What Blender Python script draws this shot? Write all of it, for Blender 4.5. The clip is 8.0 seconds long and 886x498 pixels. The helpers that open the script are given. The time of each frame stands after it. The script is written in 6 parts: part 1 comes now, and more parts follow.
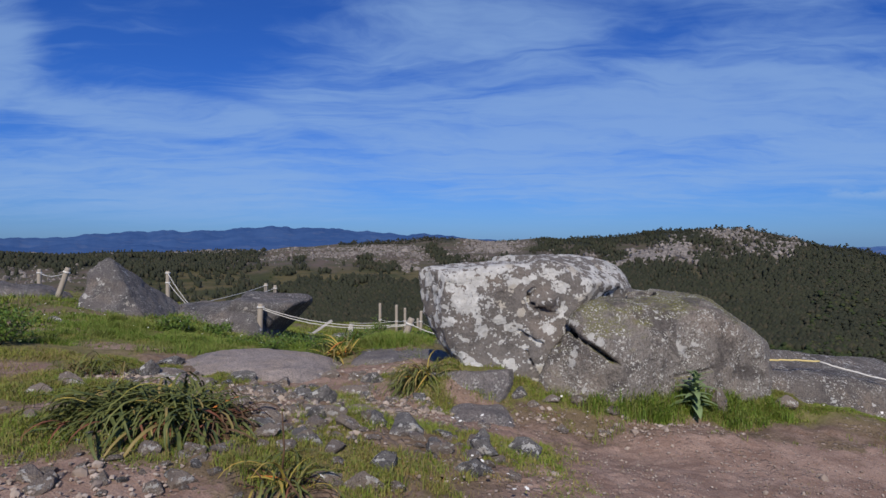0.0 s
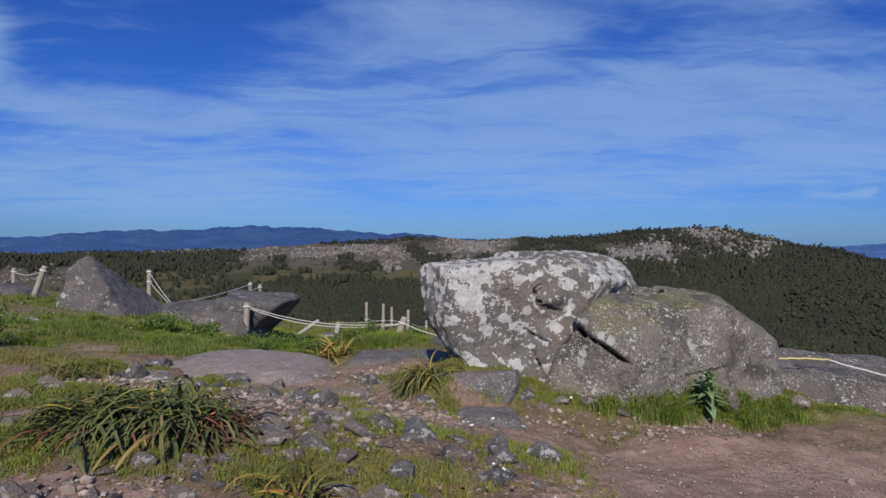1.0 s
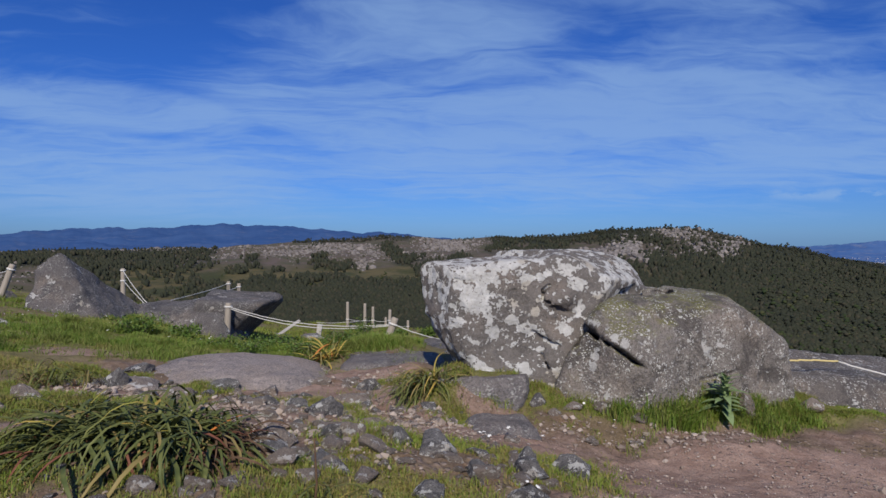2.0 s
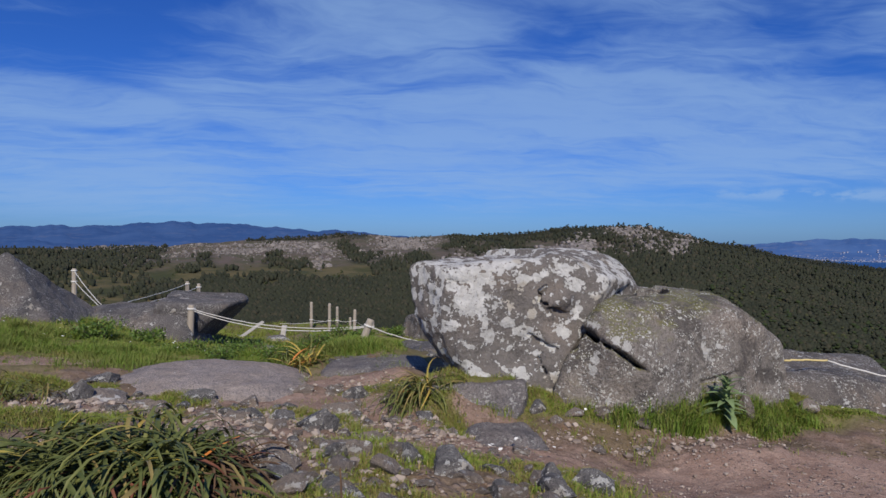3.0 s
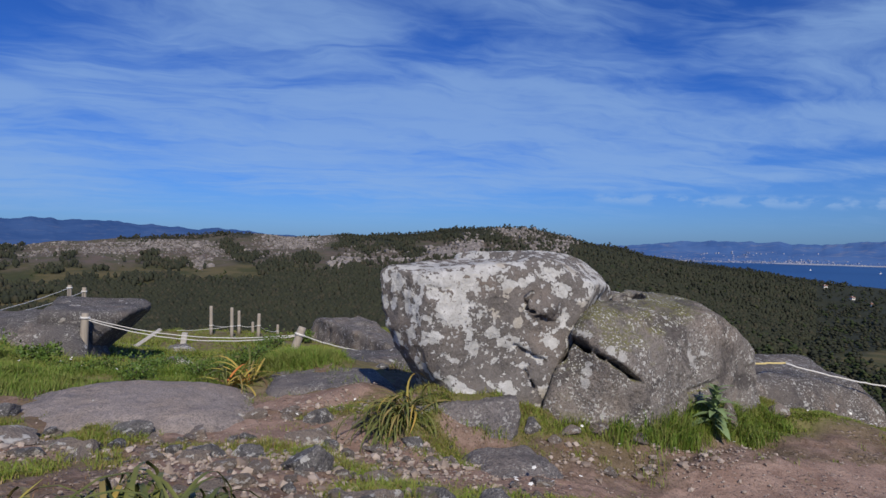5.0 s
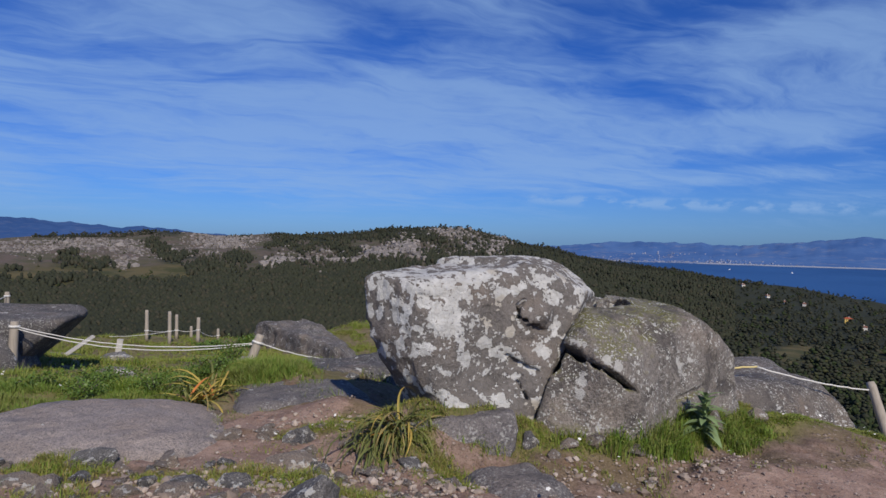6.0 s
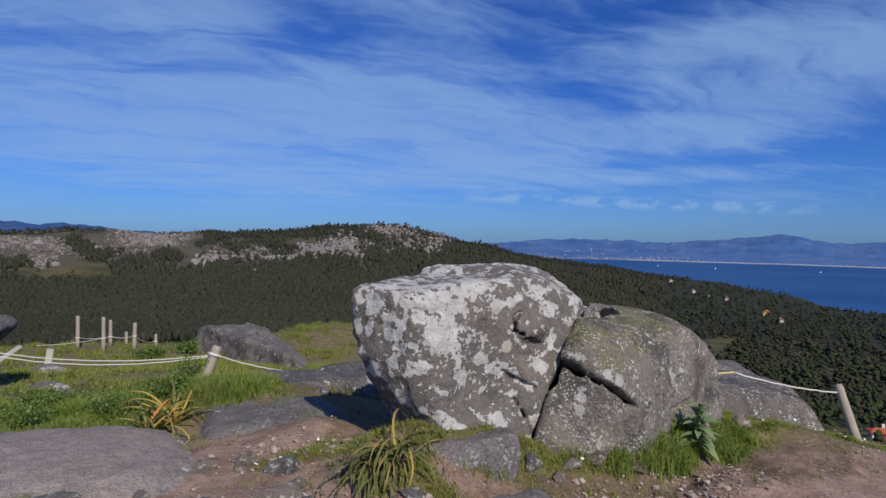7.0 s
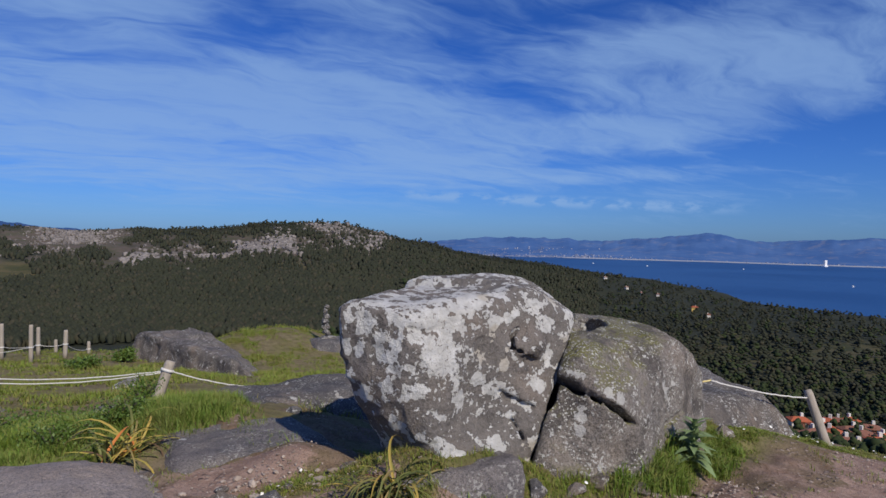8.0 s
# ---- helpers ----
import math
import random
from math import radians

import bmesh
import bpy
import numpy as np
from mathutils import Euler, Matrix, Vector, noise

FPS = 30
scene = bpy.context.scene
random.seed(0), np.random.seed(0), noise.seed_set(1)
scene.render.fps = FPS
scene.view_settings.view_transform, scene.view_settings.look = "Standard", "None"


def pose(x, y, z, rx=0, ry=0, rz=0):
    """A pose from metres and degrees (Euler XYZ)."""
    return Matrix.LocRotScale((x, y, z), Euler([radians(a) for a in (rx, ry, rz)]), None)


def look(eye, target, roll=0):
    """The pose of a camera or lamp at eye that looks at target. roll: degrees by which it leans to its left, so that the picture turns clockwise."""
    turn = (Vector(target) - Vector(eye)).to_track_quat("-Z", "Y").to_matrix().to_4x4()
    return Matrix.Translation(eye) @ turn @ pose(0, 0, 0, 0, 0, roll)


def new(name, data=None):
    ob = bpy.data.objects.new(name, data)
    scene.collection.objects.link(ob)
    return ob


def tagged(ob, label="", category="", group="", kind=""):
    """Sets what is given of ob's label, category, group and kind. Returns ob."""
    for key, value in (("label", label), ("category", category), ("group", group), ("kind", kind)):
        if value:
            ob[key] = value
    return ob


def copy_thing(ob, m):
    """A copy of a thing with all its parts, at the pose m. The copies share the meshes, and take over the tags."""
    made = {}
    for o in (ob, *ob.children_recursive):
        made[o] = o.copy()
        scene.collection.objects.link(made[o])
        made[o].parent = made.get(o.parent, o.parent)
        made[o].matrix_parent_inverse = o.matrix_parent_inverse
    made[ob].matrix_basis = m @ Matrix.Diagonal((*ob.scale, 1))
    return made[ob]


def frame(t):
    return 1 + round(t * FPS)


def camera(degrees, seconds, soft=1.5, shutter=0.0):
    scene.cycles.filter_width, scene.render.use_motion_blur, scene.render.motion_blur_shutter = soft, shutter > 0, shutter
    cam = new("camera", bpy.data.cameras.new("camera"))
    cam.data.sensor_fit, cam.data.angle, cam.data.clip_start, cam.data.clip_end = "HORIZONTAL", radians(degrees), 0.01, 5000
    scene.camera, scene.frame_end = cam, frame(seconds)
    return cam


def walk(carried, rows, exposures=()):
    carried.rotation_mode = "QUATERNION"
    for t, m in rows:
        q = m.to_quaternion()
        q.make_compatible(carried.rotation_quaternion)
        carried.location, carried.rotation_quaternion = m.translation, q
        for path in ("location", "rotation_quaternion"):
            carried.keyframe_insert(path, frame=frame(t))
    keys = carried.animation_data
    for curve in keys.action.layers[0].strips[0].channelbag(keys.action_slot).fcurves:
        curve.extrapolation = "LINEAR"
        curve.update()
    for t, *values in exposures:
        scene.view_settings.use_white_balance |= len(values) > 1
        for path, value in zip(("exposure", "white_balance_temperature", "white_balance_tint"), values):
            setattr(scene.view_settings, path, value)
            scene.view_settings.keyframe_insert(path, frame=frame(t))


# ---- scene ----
cam = camera(69.6, 8.0)
PATH = [
    (0, (0.028, -0.077, 1.621), (0.019, 1.923, 1.592), 0.1),
    (0.5, (-0.077, 0.051, 1.589), (-0.058, 2.051, 1.56), 0.0),
    (1, (-0.212, 0.235, 1.574), (-0.162, 2.234, 1.543), 0.1),
    (2.5, (-0.686, 0.811, 1.554), (-0.495, 2.801, 1.518), 0.3),
    (3, (-0.853, 1.01, 1.56), (-0.587, 2.992, 1.521), 0.3),
    (3.5, (-1.014, 1.198, 1.568), (-0.672, 3.168, 1.528), 0.4),
    (4, (-1.209, 1.417, 1.56), (-0.778, 3.37, 1.522), 0.5),
    (4.5, (-1.375, 1.638, 1.562), (-0.861, 3.57, 1.524), 0.6),
    (6, (-1.897, 2.325, 1.605), (-1.105, 4.161, 1.571), 1.0),
    (6.5, (-2.031, 2.577, 1.654), (-1.15, 4.372, 1.616), 1.0),
    (7, (-2.167, 2.856, 1.698), (-1.2, 4.606, 1.659), 1.0),
    (7.5, (-2.271, 3.102, 1.745), (-1.228, 4.808, 1.705), 1.1),
    (8, (-2.354, 3.394, 1.8), (-1.227, 5.045, 1.758), 1.1),
]
walk(cam, [(t, look(eye, target, roll)) for t, eye, target, roll in PATH])

# ---- sky, sun, exposure ----
SUN_AZ, SUN_EL = radians(183.0), radians(38.0)
sun_from = Vector((math.sin(SUN_AZ) * math.cos(SUN_EL), math.cos(SUN_AZ) * math.cos(SUN_EL), math.sin(SUN_EL)))
sun = new("sun", bpy.data.lights.new("sun", "SUN"))
sun.data.energy, sun.data.angle, sun.data.color = 3.9, radians(0.53), (1.0, 0.90, 0.76)
sun.matrix_world = look(sun_from * 50, (0, 0, 0))
scene.view_settings.exposure = 0.0


class Nodes:
    """Short calls for building a node tree."""

    def __init__(self, tree):
        self.t = tree

    def add(self, kind, **sockets):
        n = self.t.nodes.new(kind)
        for key, v in sockets.items():
            self.put(n.inputs[key.replace("_", " ")], v)
        return n

    def put(self, socket, v):
        if isinstance(v, bpy.types.NodeSocket):
            self.t.links.new(v, socket)
        elif isinstance(v, (tuple, list)) and len(v) == 3 and socket.type == "RGBA":
            socket.default_value = (*v, 1)
        else:
            socket.default_value = v

    def math(self, op, a, b=0.0, clamp=False):
        n = self.t.nodes.new("ShaderNodeMath")
        n.operation, n.use_clamp = op, clamp
        self.put(n.inputs[0], a), self.put(n.inputs[1], b)
        return n.outputs[0]

    def vec(self, op, a, b=(0, 0, 0)):
        n = self.t.nodes.new("ShaderNodeVectorMath")
        n.operation = op
        self.put(n.inputs[0], a)
        self.put(n.inputs["Scale"] if op == "SCALE" else n.inputs[1], b)
        return n.outputs["Value"] if op in ("LENGTH", "DISTANCE", "DOT_PRODUCT") else n.outputs["Vector"]

    def noise(self, vec, scale, detail=4.0, rough=0.55, distortion=0.0, color=False):
        n = self.add("ShaderNodeTexNoise", Vector=vec, Scale=scale, Detail=detail, Roughness=rough, Distortion=distortion)
        return n.outputs["Color"] if color else n.outputs["Fac"]

    def voronoi(self, vec, scale, feature="F1", out="Distance"):
        n = self.t.nodes.new("ShaderNodeTexVoronoi")
        n.feature = feature
        self.put(n.inputs["Vector"], vec), self.put(n.inputs["Scale"], scale)
        return n.outputs[out]

    def ramp(self, fac, lo, hi, smooth=True):
        n = self.t.nodes.new("ShaderNodeMapRange")
        n.interpolation_type = "SMOOTHSTEP" if smooth else "LINEAR"
        self.put(n.inputs["Value"], fac), self.put(n.inputs["From Min"], lo), self.put(n.inputs["From Max"], hi)
        return n.outputs["Result"]

    def mix(self, fac, a, b, blend="MIX"):
        n = self.t.nodes.new("ShaderNodeMix")
        n.data_type, n.blend_type = "RGBA", blend
        self.put(n.inputs[0], fac), self.put(n.inputs[6], a), self.put(n.inputs[7], b)
        return n.outputs[2]

    def stretch(self, vec, scale, turn=(0, 0, 0), at=(0, 0, 0)):
        return self.add("ShaderNodeMapping", Vector=vec, Scale=scale, Rotation=turn, Location=at).outputs[0]

    def split(self, vec):
        n = self.add("ShaderNodeSeparateXYZ", Vector=vec)
        return n.outputs[0], n.outputs[1], n.outputs[2]

    def bump(self, height, strength, distance, normal=None):
        n = self.add("ShaderNodeBump", Height=height, Strength=strength, Distance=distance)
        if normal is not None:
            self.put(n.inputs["Normal"], normal)
        return n.outputs[0]


def make_world():
    w = bpy.data.worlds.new("sky")
    scene.world = w
    w.use_nodes = True
    w.node_tree.nodes.clear()
    n = Nodes(w.node_tree)
    sky = n.t.nodes.new("ShaderNodeTexSky")
    sky.sky_type, sky.sun_disc, sky.sun_elevation, sky.sun_rotation = "NISHITA", False, SUN_EL, SUN_AZ
    sky.altitude, sky.air_density, sky.dust_density, sky.ozone_density = 200, 1.0, 0.3, 3.0
    way = n.t.nodes.new("ShaderNodeTexCoord").outputs["Generated"]
    x, y, z = n.split(way)
    # deeper blue than clean air gives: a strongly saturated spring sky
    tint = n.mix(n.ramp(z, -0.02, 0.26), (0.275, 0.54, 1.22), (0.185, 0.47, 1.15))
    base = n.mix(1.0, sky.outputs[0], tint, "MULTIPLY")
    # cirrus on a high plane: broad veils (bearing, elevation, widths), broken up into fibres
    az = n.math("MULTIPLY", n.math("ARCTAN2", x, y), 57.2958)
    el = n.math("MULTIPLY", n.math("ARCSINE", z), 57.2958)
    lift = n.math("ADD", z, 0.12)
    plane = n.add("ShaderNodeCombineXYZ", X=n.math("DIVIDE", x, lift), Y=n.math("DIVIDE", y, lift), Z=0.0).outputs[0]
    warp = n.vec("SCALE", n.vec("SUBTRACT", n.noise(plane, 0.9, 4.0, color=True), (0.5, 0.5, 0.5)), 0.9)
    bent = n.vec("ADD", plane, warp)
    wide = n.noise(n.stretch(bent, (0.6, 1.0, 1.0), (0, 0, radians(20)), (3.1, 0.6, 0)), 1.2, 5.0, 0.55)
    fine = n.noise(n.stretch(bent, (0.55, 1.8, 1.0), (0, 0, radians(28)), (1.7, 2.2, 0)), 1.9, 8.0, 0.60, 0.6)
    wisps = n.noise(n.stretch(bent, (1.0, 3.0, 1.0), (0, 0, radians(-38)), (0.7, 5.2, 0)), 1.6, 8.0, 0.62, 1.0)
    cover = n.math("MULTIPLY", n.ramp(n.math("ABSOLUTE", az), 75.0, 110.0), 0.5)
    veils = ((12, 9.5, 27, 6.0), (-25, 4.6, 18, 3.6), (-37, 14, 4, 5.0), (30, 8.5, 17, 4.2), (58, 14.5, 16, 4.4), (46, 9.0, 14, 1.8), (2, 16.5, 13, 4.5), (20, 30, 60, 9.0), (36, 5.6, 20, 0.8), (-5, 12, 12, 4.5), (-22, 10, 12, 1.8))
    for a, e, wa, we in veils:
        d = n.math("ADD", n.math("POWER", n.math("ABSOLUTE", n.math("DIVIDE", n.math("SUBTRACT", az, float(a)), float(wa))), 2.0), n.math("POWER", n.math("ABSOLUTE", n.math("DIVIDE", n.math("SUBTRACT", el, float(e)), float(we))), 2.0))
        cover = n.math("MAXIMUM", cover, n.ramp(d, 2.2, 0.1))
    broken = n.math("ADD", n.math("ADD", n.math("MULTIPLY", n.math("SUBTRACT", fine, 0.5), 1.05), n.math("MULTIPLY", n.math("SUBTRACT", wide, 0.5), 1.3)), n.math("MULTIPLY", n.math("SUBTRACT", wisps, 0.5), 0.8))
    veil = n.math("MULTIPLY", n.ramp(n.math("ADD", n.math("MULTIPLY", cover, 0.62), broken), -0.06, 0.86), n.ramp(z, 0.0, 0.06))
    # a row of small puffs low over the bay
    row = n.math("ABSOLUTE", n.math("SUBTRACT", n.math("ADD", el, n.math("MULTIPLY", az, 0.035)), 4.75))
    puffs = n.math("MULTIPLY", n.ramp(row, 0.75, 0.1), n.math("MULTIPLY", n.ramp(az, 28.0, 33.0), n.ramp(az, 62.0, 55.0)))
    puffs = n.math("MULTIPLY", puffs, n.ramp(n.noise(n.add("ShaderNodeCombineXYZ", X=az, Y=n.math("MULTIPLY", el, 2.0), Z=0.0).outputs[0], 0.42, 4.0, 0.55), 0.42, 0.58))
    veil = n.math("MAXIMUM", veil, n.math("MULTIPLY", puffs, 0.95))
    cloud = n.mix(n.math("MULTIPLY", veil, 0.66), base, (3.45, 5.55, 9.2))
    out = n.add("ShaderNodeOutputWorld")
    bg = n.add("ShaderNodeBackground", Color=cloud, Strength=0.078)
    n.t.links.new(bg.outputs[0], out.inputs[0])


make_world()


# ---- materials ----
def material(name, build):
    """build(n, object coordinates) returns the sockets of a Principled shader."""
    m = bpy.data.materials.new(name)
    m.use_nodes = True
    m.node_tree.nodes.clear()
    n = Nodes(m.node_tree)
    sockets = build(n, n.t.nodes.new("ShaderNodeTexCoord").outputs["Object"])
    shader = n.add("ShaderNodeBsdfPrincipled")
    for key, v in sockets.items():
        n.put(shader.inputs[key], v)
    out = n.add("ShaderNodeOutputMaterial")
    n.t.links.new(shader.outputs[0], out.inputs[0])
    return m


def granite(name, pale=(0.30, 0.285, 0.265), dark=(0.12, 0.115, 0.115), lichen=0.5, size=5.0, spots=(), moss=0.0, tan=0.25, stain=0.4, speck=0.0, scale=1.0, rise=0.0, rough=1.0):
    """Weathered granite: mineral grain, dark crust, pale crusts of lichen with crisp edges, moss on the upper side.
    spots: (centre, radius) of larger lichen crusts."""

    def build(n, co):
        co = n.vec("SCALE", co, scale)
        normal = n.t.nodes.new("ShaderNodeNewGeometry").outputs["Normal"]
        up = n.split(normal)[2]
        big = n.noise(co, 1.3, 3.0)
        mid = n.noise(co, 6.0, 6.0, 0.65)
        grain = n.noise(co, 130.0, 3.0, 0.7)
        crust = n.noise(n.vec("ADD", co, (7.3, 2.1, 4.4)), 2.2, 7.0, 0.65, 0.6)
        c = n.mix(n.ramp(mid, 0.3, 0.7), tuple(v * 0.8 for v in pale), pale)
        c = n.mix(n.math("MULTIPLY", n.ramp(big, 0.45, 0.68), tan), c, (0.33, 0.25, 0.19))
        c = n.mix(n.math("MULTIPLY", n.ramp(crust, 0.60 - 0.25 * stain, 0.72 - 0.22 * stain), 0.85), c, dark)
        pits = n.noise(co, 48.0, 4.0, 0.75)
        c = n.mix(n.math("MULTIPLY", n.ramp(pits, 0.48, 0.62), 0.7 * rough), c, tuple(v * 0.7 for v in dark))
        c = n.mix(n.math("MULTIPLY", n.ramp(n.noise(co, 17.0, 5.0, 0.7), 0.52, 0.66), 0.35), c, tuple(v * 1.25 for v in pale))
        c = n.mix(n.math("MULTIPLY", n.ramp(grain, 0.50, 0.62), 0.75 * rough), c, tuple(v * 0.55 for v in dark))
        c = n.mix(n.math("MULTIPLY", n.ramp(grain, 0.44, 0.30), 0.45), c, (0.40, 0.38, 0.35))
        if moss:
            green = n.math("MULTIPLY", n.ramp(n.noise(co, 2.0, 6.0, 0.7), 0.40, 0.56), n.ramp(up, 0.38, 0.85))
            flecks = n.ramp(n.noise(co, 34.0, 3.0), 0.38, 0.54)
            c = n.mix(n.math("MULTIPLY", n.math("MULTIPLY", green, flecks), moss), c, (0.155, 0.150, 0.052))
        # lichen crusts
        bent = n.vec("ADD", co, n.vec("SCALE", n.vec("SUBTRACT", n.noise(co, 3.0 * size, 5.0, 0.65, color=True), (0.5, 0.5, 0.5)), 0.12 / size * 3))
        field = n.math("ADD", n.math("MULTIPLY", n.noise(bent, size, 4.0, 0.6), 0.90), n.math("MULTIPLY", n.noise(bent, size * 0.42, 2.0, 0.5), 0.20))
        for (px, py, pz), r in spots:
            d = n.math("DIVIDE", n.vec("DISTANCE", bent, (px, py, pz)), r)
            d = n.math("ADD", d, n.math("MULTIPLY", n.math("SUBTRACT", n.noise(co, 9.0, 5.0, 0.65), 0.5), 2.6))
            field = n.math("MAXIMUM", field, n.math("SUBTRACT", 1.0, n.math("MULTIPLY", d, 0.45)))
        field = n.math("ADD", field, n.math("MULTIPLY", n.math("SUBTRACT", n.noise(co, 1.9, 2.0), 0.5), 0.20))
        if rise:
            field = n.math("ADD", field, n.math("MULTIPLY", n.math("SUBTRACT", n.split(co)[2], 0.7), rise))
        edge = 0.66 - 0.22 * lichen
        mask = n.ramp(field, edge, edge + 0.007)
        if lichen > 0:
            small = n.math("ADD", n.noise(bent, size * 2.7, 3.0, 0.6), n.math("MULTIPLY", n.math("SUBTRACT", n.noise(co, 1.9, 2.0), 0.5), 0.30))
            mask = n.math("MAXIMUM", mask, n.ramp(small, 0.70 - 0.20 * lichen, 0.705 - 0.20 * lichen))
            islets = n.math("ADD", n.noise(bent, size * 1.5, 3.0, 0.6), n.math("MULTIPLY", n.math("SUBTRACT", field, edge), 0.45))
            mask = n.math("MAXIMUM", mask, n.ramp(islets, 0.60, 0.606))
        rim = n.math("MULTIPLY", n.ramp(field, edge - 0.03, edge), n.math("SUBTRACT", 1.0, mask))
        tone = n.mix(n.ramp(n.noise(co, 9.0, 3.0), 0.35, 0.65), (0.53, 0.53, 0.515), (0.67, 0.67, 0.655))
        tone = n.mix(n.math("MULTIPLY", n.ramp(n.noise(co, 2.1, 2.0), 0.60, 0.66), 0.6), tone, (0.45, 0.39, 0.30))
        holes = n.ramp(n.noise(bent, 30.0, 4.0, 0.65), 0.36, 0.39)
        cover = n.math("MULTIPLY", mask, n.math("ADD", 0.12, n.math("MULTIPLY", holes, 0.88)))
        c = n.mix(n.math("MULTIPLY", rim, 0.35), c, (0.09, 0.088, 0.085))
        c = n.mix(n.math("MULTIPLY", cover, min(1.0, max(2.5 * lichen, 0.6))), c, tone)
        if speck:
            dots = n.math("MAXIMUM", n.ramp(n.noise(co, 46.0, 3.0, 0.55), 0.585, 0.615), n.ramp(n.noise(n.vec("ADD", co, (3.3, 1.7, 8.1)), 21.0, 4.0, 0.6), 0.62, 0.635))
            dots = n.math("MULTIPLY", dots, n.ramp(n.noise(co, 4.0, 4.0), 0.40, 0.56))
            c = n.mix(n.math("MULTIPLY", dots, speck), c, (0.48, 0.48, 0.455))
        height = n.math("ADD", n.math("MULTIPLY", mid, 0.6), n.math("ADD", n.math("MULTIPLY", grain, 0.16), n.math("MULTIPLY", n.noise(co, 36.0, 4.0, 0.6), 0.4)))
        height = n.math("ADD", height, n.math("MULTIPLY", mask, 0.06))
        return {"Base Color": c, "Roughness": 0.92, "Specular IOR Level": 0.25, "Normal": n.bump(height, 1.0, 0.05)}

    return material(name, build)


def plain(name, a, b, scale=8.0, rough=0.85, island=0.0, obj=0.0, bump=0.3, dist=0.004, stretch=(1, 1, 1), spec=0.3, fine=60.0):
    """A surface between two colours, with fine grain; varied from piece to piece where asked."""

    def build(n, co):
        v = n.stretch(co, stretch)
        f = n.math("ADD", n.math("MULTIPLY", n.ramp(n.noise(v, scale, 5.0, 0.6), 0.3, 0.7), 0.7), n.math("MULTIPLY", n.noise(v, fine, 2.0), 0.3))
        if island:
            r = n.t.nodes.new("ShaderNodeNewGeometry").outputs["Random Per Island"]
            f = n.math("ADD", n.math("MULTIPLY", f, 1 - island), n.math("MULTIPLY", r, island))
        if obj:
            r = n.t.nodes.new("ShaderNodeObjectInfo").outputs["Random"]
            f = n.math("ADD", n.math("MULTIPLY", f, 1 - obj), n.math("MULTIPLY", r, obj))
        height = n.math("ADD", n.noise(v, scale * 2, 4.0), n.math("MULTIPLY", n.noise(v, fine, 2.0), 0.5))
        return {"Base Color": n.mix(f, a, b), "Roughness": rough, "Specular IOR Level": spec, "Normal": n.bump(height, bump, dist)}

    return material(name, build)


def leafy(name, a, b, c, rough=0.5, obj=0.0, spec=0.3, scale=14.0, straw=None):
    """Leaves: two greens and an odd tone, by island or by piece, with light coming through."""

    def build(n, co):
        r = n.t.nodes.new("ShaderNodeObjectInfo").outputs["Random"] if obj else n.t.nodes.new("ShaderNodeNewGeometry").outputs["Random Per Island"]
        f = n.ramp(n.noise(co, scale, 3.0), 0.3, 0.7)
        col = n.mix(n.math("ADD", n.math("MULTIPLY", r, 0.5), n.math("MULTIPLY", f, 0.5)), a, b)
        odd = n.ramp(n.math("FRACT", n.math("MULTIPLY", r, 7.31)), 0.80, 0.86)
        col = n.mix(odd, col, c)
        if straw:
            dry = n.ramp(n.math("ADD", n.noise(co, 1.6, 4.0, 0.6), n.math("MULTIPLY", n.math("SUBTRACT", r, 0.5), 0.3)), 0.44, 0.66)
            col = n.mix(n.math("MULTIPLY", dry, 0.6), col, straw)
        return {"Base Color": col, "Roughness": rough, "Specular IOR Level": spec, "Subsurface Weight": 0.0}

    return material(name, build)


